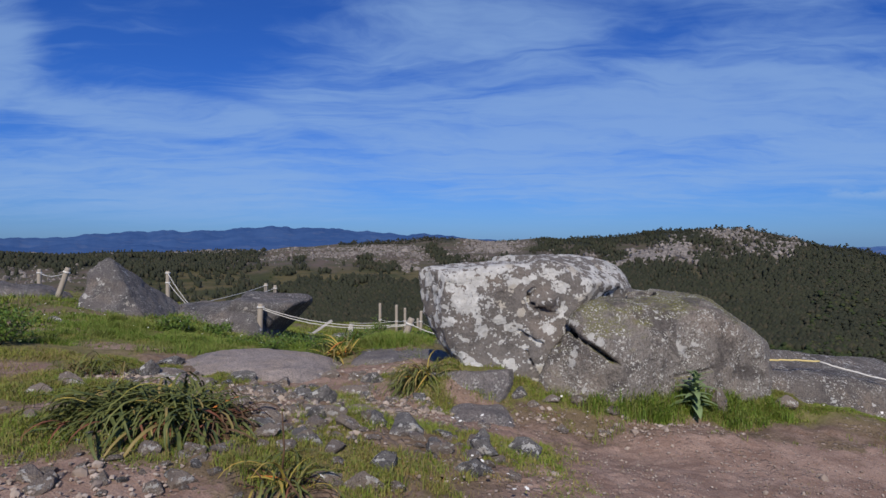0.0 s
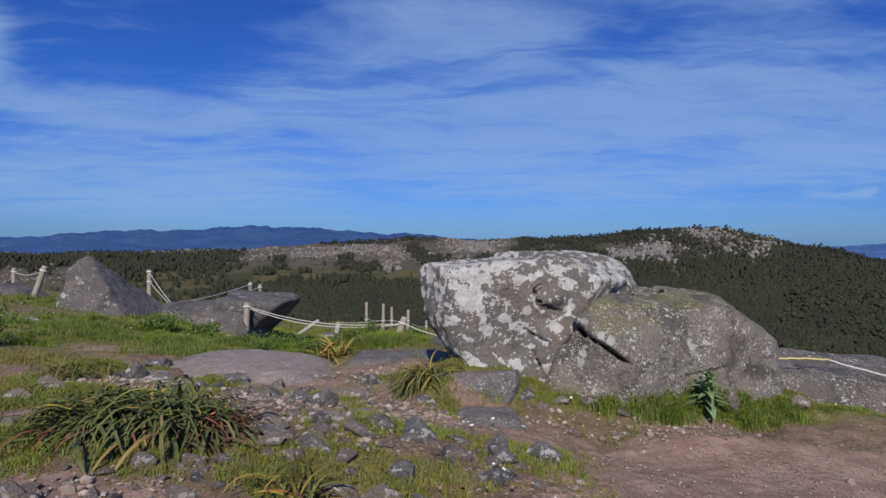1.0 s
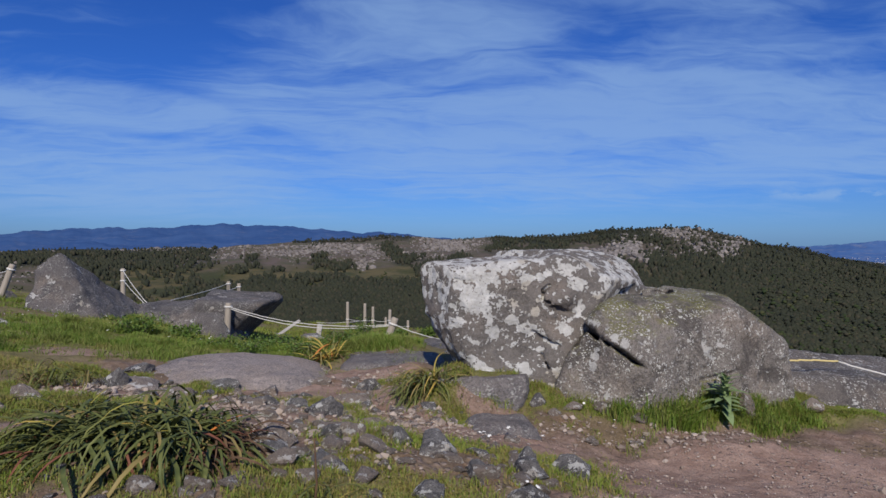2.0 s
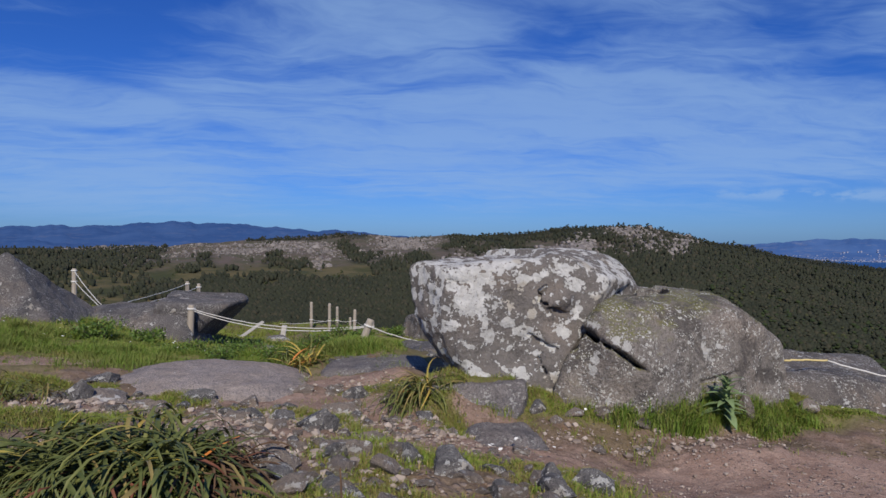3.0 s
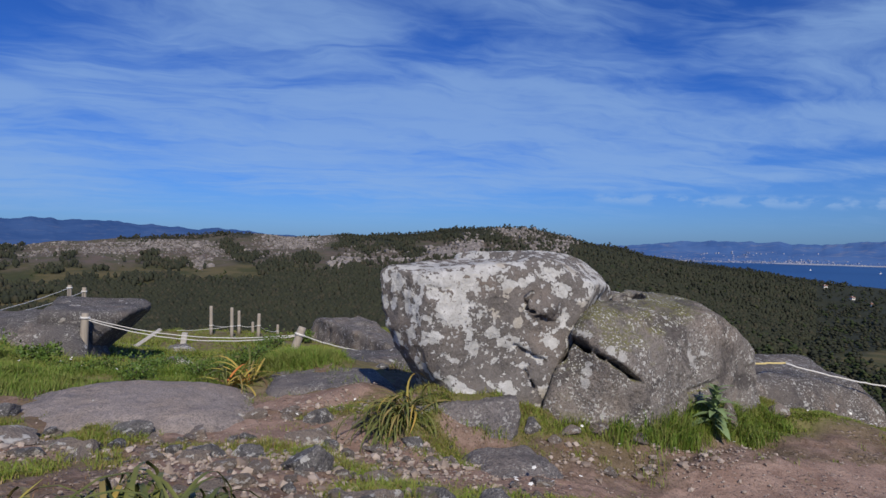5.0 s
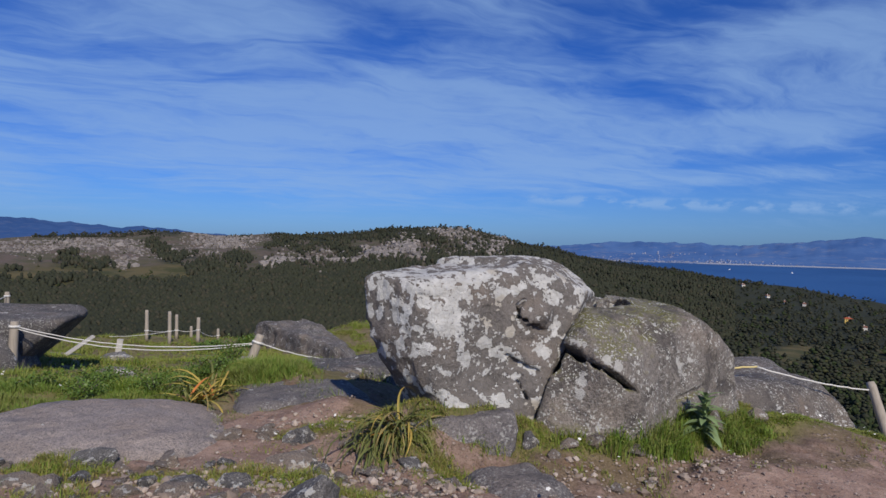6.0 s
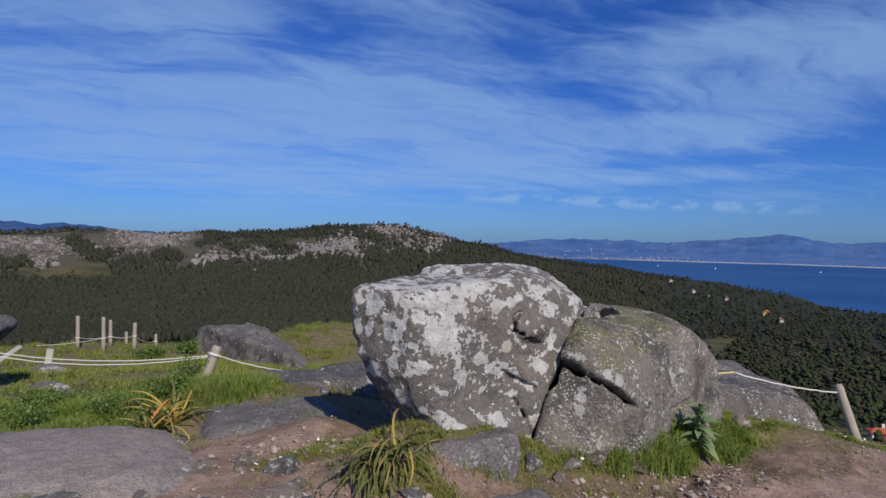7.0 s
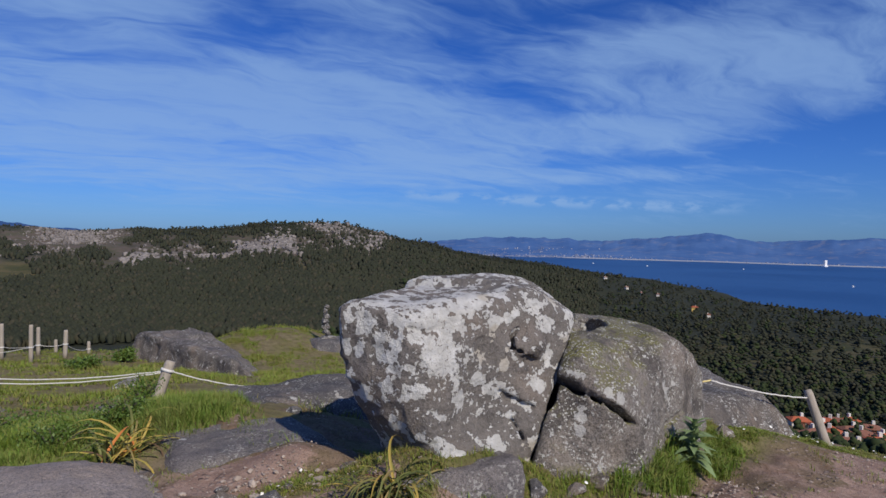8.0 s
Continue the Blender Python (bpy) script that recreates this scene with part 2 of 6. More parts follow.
def ground_build(n, co):
    def layer(name):
        a = n.t.nodes.new("ShaderNodeAttribute")
        a.attribute_name = name
        return a.outputs["Fac"]

    dirt, wood, heath, meadow, lawn = layer("dirt"), layer("wood"), layer("heath"), layer("meadow"), layer("lawn")
    fine = n.noise(co, 42.0, 6.0, 0.7)
    mid = n.noise(co, 5.0, 6.0, 0.65)
    broad = n.noise(co, 0.8, 4.0, 0.6)
    far = n.noise(co, 0.06, 6.0, 0.7)
    near_soil = n.mix(n.ramp(mid, 0.36, 0.66), (0.175, 0.118, 0.092), (0.290, 0.205, 0.168))
    near_soil = n.mix(n.math("MULTIPLY", n.ramp(broad, 0.44, 0.62), 0.6), near_soil, (0.150, 0.120, 0.058))
    near_soil = n.mix(n.math("MULTIPLY", n.ramp(n.noise(co, 2.2, 5.0, 0.7), 0.54, 0.66), 0.6), near_soil, (0.165, 0.090, 0.055))
    near_soil = n.mix(n.math("MULTIPLY", n.ramp(fine, 0.5, 0.64), 0.65), near_soil, (0.055, 0.042, 0.028))
    near_soil = n.mix(n.math("MULTIPLY", n.ramp(n.noise(co, 75.0, 3.0, 0.7), 0.54, 0.64), 0.6), near_soil, (0.30, 0.235, 0.175))
    near_soil = n.mix(n.math("MULTIPLY", lawn, 0.75), near_soil, n.mix(n.ramp(mid, 0.35, 0.65), (0.100, 0.112, 0.030), (0.170, 0.172, 0.050)))
    earth = n.mix(n.ramp(n.noise(co, 3.2, 6.0, 0.7), 0.36, 0.64), (0.250, 0.166, 0.132), (0.385, 0.274, 0.224))
    earth = n.mix(n.math("MULTIPLY", n.ramp(n.noise(co, 1.1, 4.0), 0.5, 0.66), 0.5), earth, (0.235, 0.155, 0.124))
    grit = n.voronoi(co, 46.0, out="Color")
    stones = n.ramp(n.voronoi(co, 46.0), 0.34, 0.22)
    pick = n.ramp(n.split(grit)[0], 0.50, 0.54)
    earth = n.mix(n.math("MULTIPLY", n.ramp(n.noise(co, 70.0, 4.0, 0.75), 0.48, 0.62), 0.55), earth, (0.13, 0.085, 0.06))
    earth = n.mix(n.math("MULTIPLY", n.math("MULTIPLY", stones, pick), 0.75), earth, n.mix(n.split(grit)[1], (0.13, 0.10, 0.085), (0.42, 0.36, 0.31)))
    bed = n.voronoi(n.vec("ADD", co, n.vec("SCALE", n.noise(co, 12.0, 3.0, color=True), 0.03)), 19.0, out="Color")
    lump = n.math("MULTIPLY", n.ramp(n.voronoi(n.vec("ADD", co, n.vec("SCALE", n.noise(co, 12.0, 3.0, color=True), 0.03)), 19.0), 0.46, 0.28), n.ramp(n.split(bed)[0], 0.42, 0.46))
    lump = n.math("MULTIPLY", lump, n.ramp(n.noise(co, 1.4, 4.0, 0.6), 0.46, 0.60))
    chips = n.mix(n.split(bed)[1], (0.17, 0.12, 0.10), (0.44, 0.36, 0.31))
    earth = n.mix(n.math("MULTIPLY", lump, 0.7), earth, chips)
    near_soil = n.mix(n.math("MULTIPLY", lump, n.math("SUBTRACT", 0.8, n.math("MULTIPLY", lawn, 0.6))), near_soil, chips)
    mask = n.ramp(n.math("ADD", dirt, n.math("MULTIPLY", n.math("SUBTRACT", n.noise(co, 6.0, 6.0, 0.7), 0.5), 1.1)), 0.42, 0.58)
    c = n.mix(mask, near_soil, earth)
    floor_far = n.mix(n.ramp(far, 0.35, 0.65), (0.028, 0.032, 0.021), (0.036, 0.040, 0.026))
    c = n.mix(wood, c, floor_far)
    h = n.mix(n.ramp(n.noise(co, 0.045, 6.0, 0.75), 0.4, 0.6), (0.128, 0.100, 0.084), (0.082, 0.080, 0.046))
    c = n.mix(heath, c, h)
    g = n.mix(n.ramp(n.noise(co, 0.03, 6.0, 0.7), 0.4, 0.6), (0.052, 0.058, 0.024), (0.120, 0.100, 0.048))
    c = n.mix(meadow, c, g)
    height = n.math("ADD", n.math("MULTIPLY", mid, 0.7), n.math("ADD", n.math("MULTIPLY", fine, 0.35), n.math("ADD", n.math("MULTIPLY", n.math("MULTIPLY", stones, pick), 0.25), n.math("MULTIPLY", lump, 0.45))))
    return {"Base Color": c, "Roughness": 0.95, "Specular IOR Level": 0.15, "Normal": n.bump(height, 0.85, 0.035)}


def sea_build(n, co):
    waves = n.noise(n.stretch(co, (1.0, 2.2, 1.0), (0, 0, 0.7)), 0.05, 8.0, 0.7)
    c = n.mix(n.ramp(n.noise(co, 0.0025, 4.0), 0.35, 0.65), (0.016, 0.070, 0.215), (0.024, 0.090, 0.255))
    return {"Base Color": c, "Roughness": 0.55, "Specular IOR Level": 0.12, "Normal": n.bump(waves, 0.5, 2.0)}


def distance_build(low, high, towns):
    """Far land, a plain backdrop: blue air haze is put into its colour and emission."""

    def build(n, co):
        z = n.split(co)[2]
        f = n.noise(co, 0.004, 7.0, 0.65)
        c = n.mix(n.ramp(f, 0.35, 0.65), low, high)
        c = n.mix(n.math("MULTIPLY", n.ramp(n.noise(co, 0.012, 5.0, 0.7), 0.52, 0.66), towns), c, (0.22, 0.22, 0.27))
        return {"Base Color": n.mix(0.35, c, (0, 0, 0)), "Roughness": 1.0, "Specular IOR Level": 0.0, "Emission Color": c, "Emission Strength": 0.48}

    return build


M = {}
M["ground"] = material("ground_soil", ground_build)
M["sea"] = material("sea_water", sea_build)
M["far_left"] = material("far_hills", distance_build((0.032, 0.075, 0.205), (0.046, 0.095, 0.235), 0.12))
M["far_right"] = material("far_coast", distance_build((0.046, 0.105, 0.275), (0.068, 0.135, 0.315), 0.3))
# walls tinted blue: the haze over the bay is put into their colour
M["far_town"] = plain("far_town_walls_hazed", (0.13, 0.18, 0.30), (0.40, 0.40, 0.46), 0.5, island=0.9, bump=0.0)
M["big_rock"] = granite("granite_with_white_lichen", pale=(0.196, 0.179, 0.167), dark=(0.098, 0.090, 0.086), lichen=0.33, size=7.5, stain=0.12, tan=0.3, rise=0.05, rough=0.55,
                        spots=(((0.20, 7.26, 0.93), 0.13), ((0.20, 7.3, 1.17), 0.07), ((-0.20, 7.58, 1.15), 0.09), ((0.45, 7.28, 0.56), 0.07), ((0.64, 7.27, 0.70), 0.06), ((0.90, 7.25, 0.79), 0.06), ((1.21, 7.2, 0.60), 0.07), ((0.95, 7.25, 0.40), 0.05), ((0.76, 7.2, 0.22), 0.06)))
M["dome_rock"] = granite("dark_granite_with_moss", pale=(0.262, 0.237, 0.215), dark=(0.078, 0.070, 0.067), lichen=-0.2, size=8.0, spots=(((1.52, 6.83, 0.63), 0.05), ((1.60, 6.79, 0.58), 0.08), ((1.68, 6.78, 0.52), 0.07), ((1.46, 6.96, 0.44), 0.05), ((1.45, 6.95, 0.36), 0.07), ((1.42, 6.93, 0.27), 0.06), ((1.20, 7.02, 0.24), 0.04), ((1.86, 6.73, 0.40), 0.05), ((1.53, 6.84, -0.02), 0.06)), moss=1.0, stain=0.6, speck=1.0, tan=0.3, rough=1.0)
M["grey_rock"] = granite("grey_granite", pale=(0.145, 0.135, 0.137), dark=(0.072, 0.070, 0.076), lichen=-0.22, size=5.0, stain=0.5, tan=0.35, speck=0.55)
M["slab_dark"] = granite("dull_slab_granite", pale=(0.215, 0.195, 0.192), dark=(0.115, 0.108, 0.114), lichen=-0.3, size=3.0, stain=0.5, tan=0.2, speck=0.5)
M["edge_rock"] = granite("pale_edge_granite", pale=(0.172, 0.152, 0.140), dark=(0.082, 0.075, 0.075), lichen=-0.12, size=9.0, stain=0.5, tan=0.4, speck=0.8)
M["slab_rock"] = granite("smooth_slab_granite", pale=(0.40, 0.345, 0.32), dark=(0.185, 0.168, 0.172), lichen=-0.3, size=3.0, stain=0.22, tan=0.5)
M["stone_dark"] = granite("dark_field_stone", pale=(0.20, 0.192, 0.192), dark=(0.072, 0.070, 0.076), lichen=0.10, size=9.0, stain=0.6, tan=0.3, speck=0.7, scale=0.32)
M["stone_pale"] = granite("pale_field_stone", pale=(0.30, 0.25, 0.215), dark=(0.12, 0.105, 0.098), lichen=0.06, size=9.0, stain=0.3, tan=0.5, speck=0.2, scale=0.32)
M["far_rock"] = plain("hillside_granite", (0.10, 0.09, 0.086), (0.30, 0.272, 0.255), 0.5, island=0.7, bump=0.5, dist=0.4, fine=3.0)
M["wood"] = plain("weathered_post_wood", (0.27, 0.235, 0.195), (0.42, 0.375, 0.32), 10.0, obj=0.25, stretch=(3.5, 3.5, 0.3), dist=0.006, bump=0.5)
M["plank"] = plain("pale_plank_wood", (0.36, 0.345, 0.33), (0.52, 0.50, 0.47), 8.0, stretch=(0.5, 5, 5))
M["plank_grey"] = plain("grey_plank_wood", (0.13, 0.125, 0.13), (0.22, 0.21, 0.21), 8.0, stretch=(0.5, 5, 5))
M["rope"] = plain("white_rope", (0.50, 0.49, 0.46), (0.78, 0.77, 0.74), 60.0, bump=0.7, dist=0.004)
M["rope_yellow"] = plain("yellowed_rope", (0.55, 0.43, 0.17), (0.74, 0.62, 0.30), 60.0, bump=0.7, dist=0.004)
M["grass"] = leafy("grass_green", (0.110, 0.175, 0.020), (0.205, 0.260, 0.040), (0.24, 0.23, 0.065), 0.65, straw=(0.21, 0.17, 0.06))
M["grass_lush"] = leafy("grass_lush", (0.080, 0.150, 0.018), (0.165, 0.240, 0.034), (0.22, 0.23, 0.06), 0.65, straw=(0.19, 0.19, 0.06))
M["grass_short"] = leafy("grass_short_yellowing", (0.135, 0.175, 0.026), (0.265, 0.275, 0.055), (0.33, 0.25, 0.11), 0.7, straw=(0.26, 0.17, 0.085))
M["grass_dry"] = leafy("grass_dry", (0.27, 0.21, 0.09), (0.17, 0.165, 0.05), (0.25, 0.13, 0.06), 0.75)
M["leaf_strap"] = leafy("strap_leaf_green", (0.060, 0.082, 0.026), (0.175, 0.185, 0.055), (0.24, 0.19, 0.07), 0.55, obj=1.0, spec=0.25)
M["leaf_brown"] = leafy("strap_leaf_withered", (0.060, 0.036, 0.026), (0.165, 0.105, 0.060), (0.17, 0.070, 0.045), 0.75, obj=1.0, spec=0.15)
M["leaf_gold"] = leafy("strap_leaf_yellowing", (0.44, 0.29, 0.07), (0.26, 0.27, 0.06), (0.52, 0.19, 0.05), 0.55, obj=1.0)
M["leaf_wool"] = leafy("woolly_leaf", (0.13, 0.20, 0.085), (0.21, 0.28, 0.13), (0.16, 0.23, 0.10), 0.8, obj=1.0)
M["bush"] = leafy("bush_leaf", (0.050, 0.100, 0.018), (0.120, 0.190, 0.034), (0.12, 0.15, 0.03), 0.5)
M["tree"] = leafy("tree_crown", (0.029, 0.034, 0.024), (0.045, 0.049, 0.031), (0.052, 0.050, 0.034), 0.9, spec=0.1, scale=0.02)
M["tree_light"] = leafy("tree_crown_light", (0.024, 0.036, 0.017), (0.046, 0.062, 0.025), (0.060, 0.064, 0.030), 0.9, spec=0.1, scale=0.03)
M["bark"] = plain("tree_bark", (0.06, 0.05, 0.04), (0.13, 0.11, 0.09), 4.0)
M["petal"] = plain("daisy_petals", (0.75, 0.74, 0.70), (0.85, 0.85, 0.82), 50.0, bump=0.0)
M["wall"] = plain("house_render", (0.62, 0.58, 0.53), (0.78, 0.75, 0.70), 0.6, obj=0.6, bump=0.1)
M["wall_yellow"] = plain("yellow_render", (0.72, 0.50, 0.14), (0.82, 0.60, 0.2), 0.6, bump=0.1)
M["tile"] = plain("terracotta_tiles", (0.34, 0.085, 0.04), (0.46, 0.13, 0.065), 1.5, obj=0.5, stretch=(4, 1, 1), bump=0.6, dist=0.05, fine=8.0)
M["tile_dull"] = plain("weathered_tiles", (0.20, 0.085, 0.06), (0.27, 0.13, 0.09), 1.5, obj=0.5, stretch=(4, 1, 1), bump=0.6, dist=0.05, fine=8.0)
M["glass"] = plain("window_glass", (0.02, 0.025, 0.03), (0.04, 0.045, 0.05), 2.0, rough=0.08, bump=0.0, spec=0.6)
M["white"] = plain("white_paint", (0.74, 0.74, 0.74), (0.82, 0.82, 0.82), 1.0, bump=0.05)


# ---- mesh helpers ----
def mesh_np(name, verts, faces, mat, smooth=True):
    """A mesh from arrays; faces all of one length."""
    faces = np.asarray(faces, dtype=np.int32)
    verts = np.asarray(verts, dtype=np.float32)
    k = faces.shape[1]
    me = bpy.data.meshes.new(name)
    me.vertices.add(len(verts)), me.loops.add(faces.size), me.polygons.add(len(faces))
    me.vertices.foreach_set("co", verts.ravel())
    me.loops.foreach_set("vertex_index", faces.ravel())
    me.polygons.foreach_set("loop_start", np.arange(0, faces.size, k, dtype=np.int32))
    me.polygons.foreach_set("use_smooth", np.full(len(faces), smooth, dtype=bool))
    me.update(calc_edges=True)
    me.materials.append(M[mat])
    return me


def from_bm(name, bm, mat, smooth=False):
    me = bpy.data.meshes.new(name)
    for f in bm.faces:
        f.smooth = smooth
    bm.to_mesh(me)
    bm.free()
    me.materials.append(M[mat])
    return me


def part(name, me, parent, label="", m=None):
    ob = new(name, me)
    ob.parent = parent
    if m is not None:
        ob.matrix_local = m
    if label:
        ob["label"] = label
    return ob


def value_noise(p, scale, seed=0):
    """Smooth noise in -1..1 at the rows of p."""
    q = p * scale + 57.31 * (seed + 1)
    i = np.floor(q).astype(np.int64)
    f = q - i
    u = f * f * f * (f * (f * 6 - 15) + 10)
    out = np.zeros(len(p))
    for a in (0, 1):
        for b in (0, 1):
            for c in (0, 1):
                h = (i[:, 0] + a) * 374761393 + (i[:, 1] + b) * 668265263 + (i[:, 2] + c) * 1274126177 + seed * 97
                h = (h ^ (h >> 13)) * 1103515245 & 0x7FFFFFFF
                h = (h ^ (h >> 15)) * 69069 & 0x7FFFFFFF
                w = (u[:, 0] if a else 1 - u[:, 0]) * (u[:, 1] if b else 1 - u[:, 1]) * (u[:, 2] if c else 1 - u[:, 2])
                out += w * (h / 0x3FFFFFFF - 1.0)
    return out


def fbm(p, scale, octaves=4, seed=0, gain=0.5):
    out, amp = 0.0, 1.0
    for k in range(octaves):
        out = out + amp * value_noise(p, scale * 2.03 ** k, seed + k)
        amp *= gain
    return out


def fbm2(x, y, scale, octaves=4, seed=0):
    x, y = np.broadcast_arrays(np.asarray(x, float), np.asarray(y, float))
    return fbm(np.stack([x.ravel(), y.ravel(), np.zeros(x.size)], 1), scale, octaves, seed).reshape(x.shape)


def nets(f, lo, hi, h):
    """The surface f = 0 as a quad mesh (surface nets); f takes an (n, 3) array."""
    axes = [np.arange(lo[k], hi[k] + h, h) for k in range(3)]
    shape = tuple(len(a) for a in axes)
    grid = np.stack(np.meshgrid(*axes, indexing="ij"), -1).reshape(-1, 3)
    v = f(grid).reshape(shape)
    inside = v < 0
    count = sum(inside[a:shape[0] - 1 + a, b:shape[1] - 1 + b, c:shape[2] - 1 + c].astype(int) for a in (0, 1) for b in (0, 1) for c in (0, 1))
    cells = np.argwhere((count > 0) & (count < 8))
    total, hits = np.zeros((len(cells), 3)), np.zeros(len(cells))
    for axis in range(3):
        step = np.eye(3, dtype=int)[axis]
        for a in (0, 1):
            for b in (0, 1):
                corner = np.zeros(3, dtype=int)
                corner[(axis + 1) % 3], corner[(axis + 2) % 3] = a, b
                p = cells + corner
                v0, v1 = v[tuple(p.T)], v[tuple((p + step).T)]
                cross = (v0 < 0) != (v1 < 0)
                s = np.where(cross, v0 / np.where(cross, v0 - v1, 1), 0)
                total += np.where(cross[:, None], p + s[:, None] * step, 0)
                hits += cross
    verts = np.array(lo) + h * total / hits[:, None]
    index = -np.ones(shape, dtype=int)
    index[tuple(cells.T)] = np.arange(len(cells))
    quads = []
    for axis in range(3):
        step = np.eye(3, dtype=int)[axis]
        e1, e2 = np.eye(3, dtype=int)[(axis + 1) % 3], np.eye(3, dtype=int)[(axis + 2) % 3]
        cut = [slice(0, s) for s in shape]
        cut[axis] = slice(0, shape[axis] - 1)
        first = inside[tuple(cut)]
        cut[axis] = slice(1, shape[axis])
        second = inside[tuple(cut)]
        p = np.argwhere(first != second)
        p = p[(p[:, (axis + 1) % 3] > 0) & (p[:, (axis + 2) % 3] > 0)]
        ring = [index[tuple((p - e1 - e2).T)], index[tuple((p - e2).T)], index[tuple(p.T)], index[tuple((p - e1).T)]]
        q = np.stack(ring, 1)
        flip = ~inside[tuple(p.T)]
        q[flip] = q[flip][:, ::-1]
        quads.append(q[(q >= 0).all(1)])
    return verts, np.concatenate(quads)


def smax(a, b, k):
    h = np.clip(0.5 + 0.5 * (a - b) / k, 0, 1)
    return b + (a - b) * h + k * h * (1 - h)


def smin(a, b, k):
    return -smax(-a, -b, k)


def halves(p, planes, k):
    """Rounded intersection of half spaces: rows of (normal, a point on the plane or its distance from the origin)."""
    d = None
    for nrm, at in planes:
        nrm = np.array(nrm, float) / np.linalg.norm(nrm)
        e = p @ nrm - (at if np.isscalar(at) else np.dot(nrm, at))
        d = e if d is None else smax(d, e, k)
    return d


def tube_distance(p, line, radii):
    """Distance to a tapered polyline."""
    best = np.full(len(p), 9.0)
    for (a, ra), (b, rb) in zip(zip(line, radii), zip(line[1:], radii[1:])):
        a, b = np.array(a), np.array(b)
        s = np.clip((p - a) @ (b - a) / ((b - a) @ (b - a)), 0, 1)
        best = np.minimum(best, np.linalg.norm(p - a - s[:, None] * (b - a), axis=1) - (ra + (rb - ra) * s))
    return best


def tube(points, radii, sides=8, cap=True, jitter=0.0, rng=None):
    """Arrays of a tube along points: verts, quads (end caps as a last ring drawn in)."""
    pts = [np.array(p, float) for p in points]
    if np.isscalar(radii):
        radii = [radii] * len(pts)
    if cap:
        pts, radii = [pts[0], *pts, pts[-1]], [radii[0] * 0.05, *radii, radii[-1] * 0.05]
    verts, quads = [], []
    for i, (p, r) in enumerate(zip(pts, radii)):
        t = pts[min(i + 1, len(pts) - 1)] - pts[max(i - 1, 0)]
        if np.linalg.norm(t) < 1e-6:
            t = pts[2] - pts[1] if i == 0 else pts[-2] - pts[-3]
        t = t / np.linalg.norm(t)
        side = np.cross(t, (0.13, 0.21, 0.97) if abs(t[2]) < 0.9 else (1, 0.1, 0))
        side /= np.linalg.norm(side)
        other = np.cross(t, side)
        for k in range(sides):
            a = 2 * math.pi * k / sides
            j = 1 + (rng.uniform(-jitter, jitter) if rng is not None and jitter else 0)
            verts.append(p + r * j * (math.cos(a) * side + math.sin(a) * other))
    for i in range(len(pts) - 1):
        for k in range(sides):
            k2 = (k + 1) % sides
            quads.append((i * sides + k, i * sides + k2, (i + 1) * sides + k2, (i + 1) * sides + k))
    return np.array(verts), np.array(quads)


def crack(p, d, line, widths, depth=0.2):
    """Cuts a narrow cleft into the front of a solid, along a line of (x, z)."""
    q = np.stack([p[:, 0], np.zeros(len(p)), p[:, 2]], 1)
    cut = tube_distance(q, [(x, 0.0, z) for x, z in line], widths)
    return np.maximum(d, -np.maximum(np.maximum(cut, -(d + depth)), p[:, 1] - 7.7))


# ---- the lie of the land ----
EYE_Z = 1.65
PLANE = (0.18, -0.0854, -0.0607, -0.0051, -0.00329, -0.00001)
SWELLS = [(-1.5, 4.3, 1.2, 0.269), (0.8, 5.0, 1.2, 0.093), (2.8, 6.0, 1.4, 0.062), (-0.6, 6.6, 1.2, 0.023), (-1.2, 9.0, 1.6, 0.008),
          (-2.0, 14.0, 2.5, -0.547), (-5.0, 12.0, 2.5, 0.259), (5.5, 7.5, 1.5, 0.396), (-1.8, 7.8, 1.0, -0.033), (-0.4, 10.4, 1.3, 0.521),
          (0.6, 6.9, 0.8, 0.279), (1.3, 6.0, 0.8, -0.121), (3.3, 7.0, 0.8, 0.193), (-1.0, 25.0, 6.0, -0.851), (7.2, 28.0, 3.0, 1.35), (-8.6, 12.8, 1.3, 0.28), (0.55, 6.98, 0.35, 0.07), (-3.6, 20.5, 1.8, -0.35)]

# the turf bank along the foot of the boulders, the trodden hollow before it
FOOTING = [(0.30, 7.22, 0.3, -0.091), (0.37, 6.66, 0.3, -0.295), (1.92, 6.72, 0.5, 0.885), (4.60, 7.40, 0.5, 0.176), (-0.30, 8.38, 0.3, 0.154), (-1.96, 9.64, 0.5, -0.114), (1.62, 6.24, 0.5, -0.219), (1.52, 6.83, 0.5, -0.205),
           (3.87, 7.42, 0.3, 0.270), (3.92, 7.15, 0.3, -0.215), (0.20, 6.15, 0.5, -0.055), (-1.46, 3.36, 0.9, -0.056), (2.40, 6.90, 0.3, 0.254), (2.33, 6.70, 0.3, -0.607), (3.21, 6.82, 0.3, -0.036), (3.00, 7.09, 0.3, 0.363), (-1.71, 8.86, 0.3, -0.069),
           (0.30, 7.22, 0.5, 0.315), (-0.35, 6.80, 0.5, -0.140), (1.80, 6.56, 0.3, -0.333), (0.10, 7.24, 0.3, 0.114), (3.04, 6.85, 0.3, -0.339)]


def table(az, rows):
    a = np.array(rows)
    return np.interp(az, a[:, 0], a[:, 1])


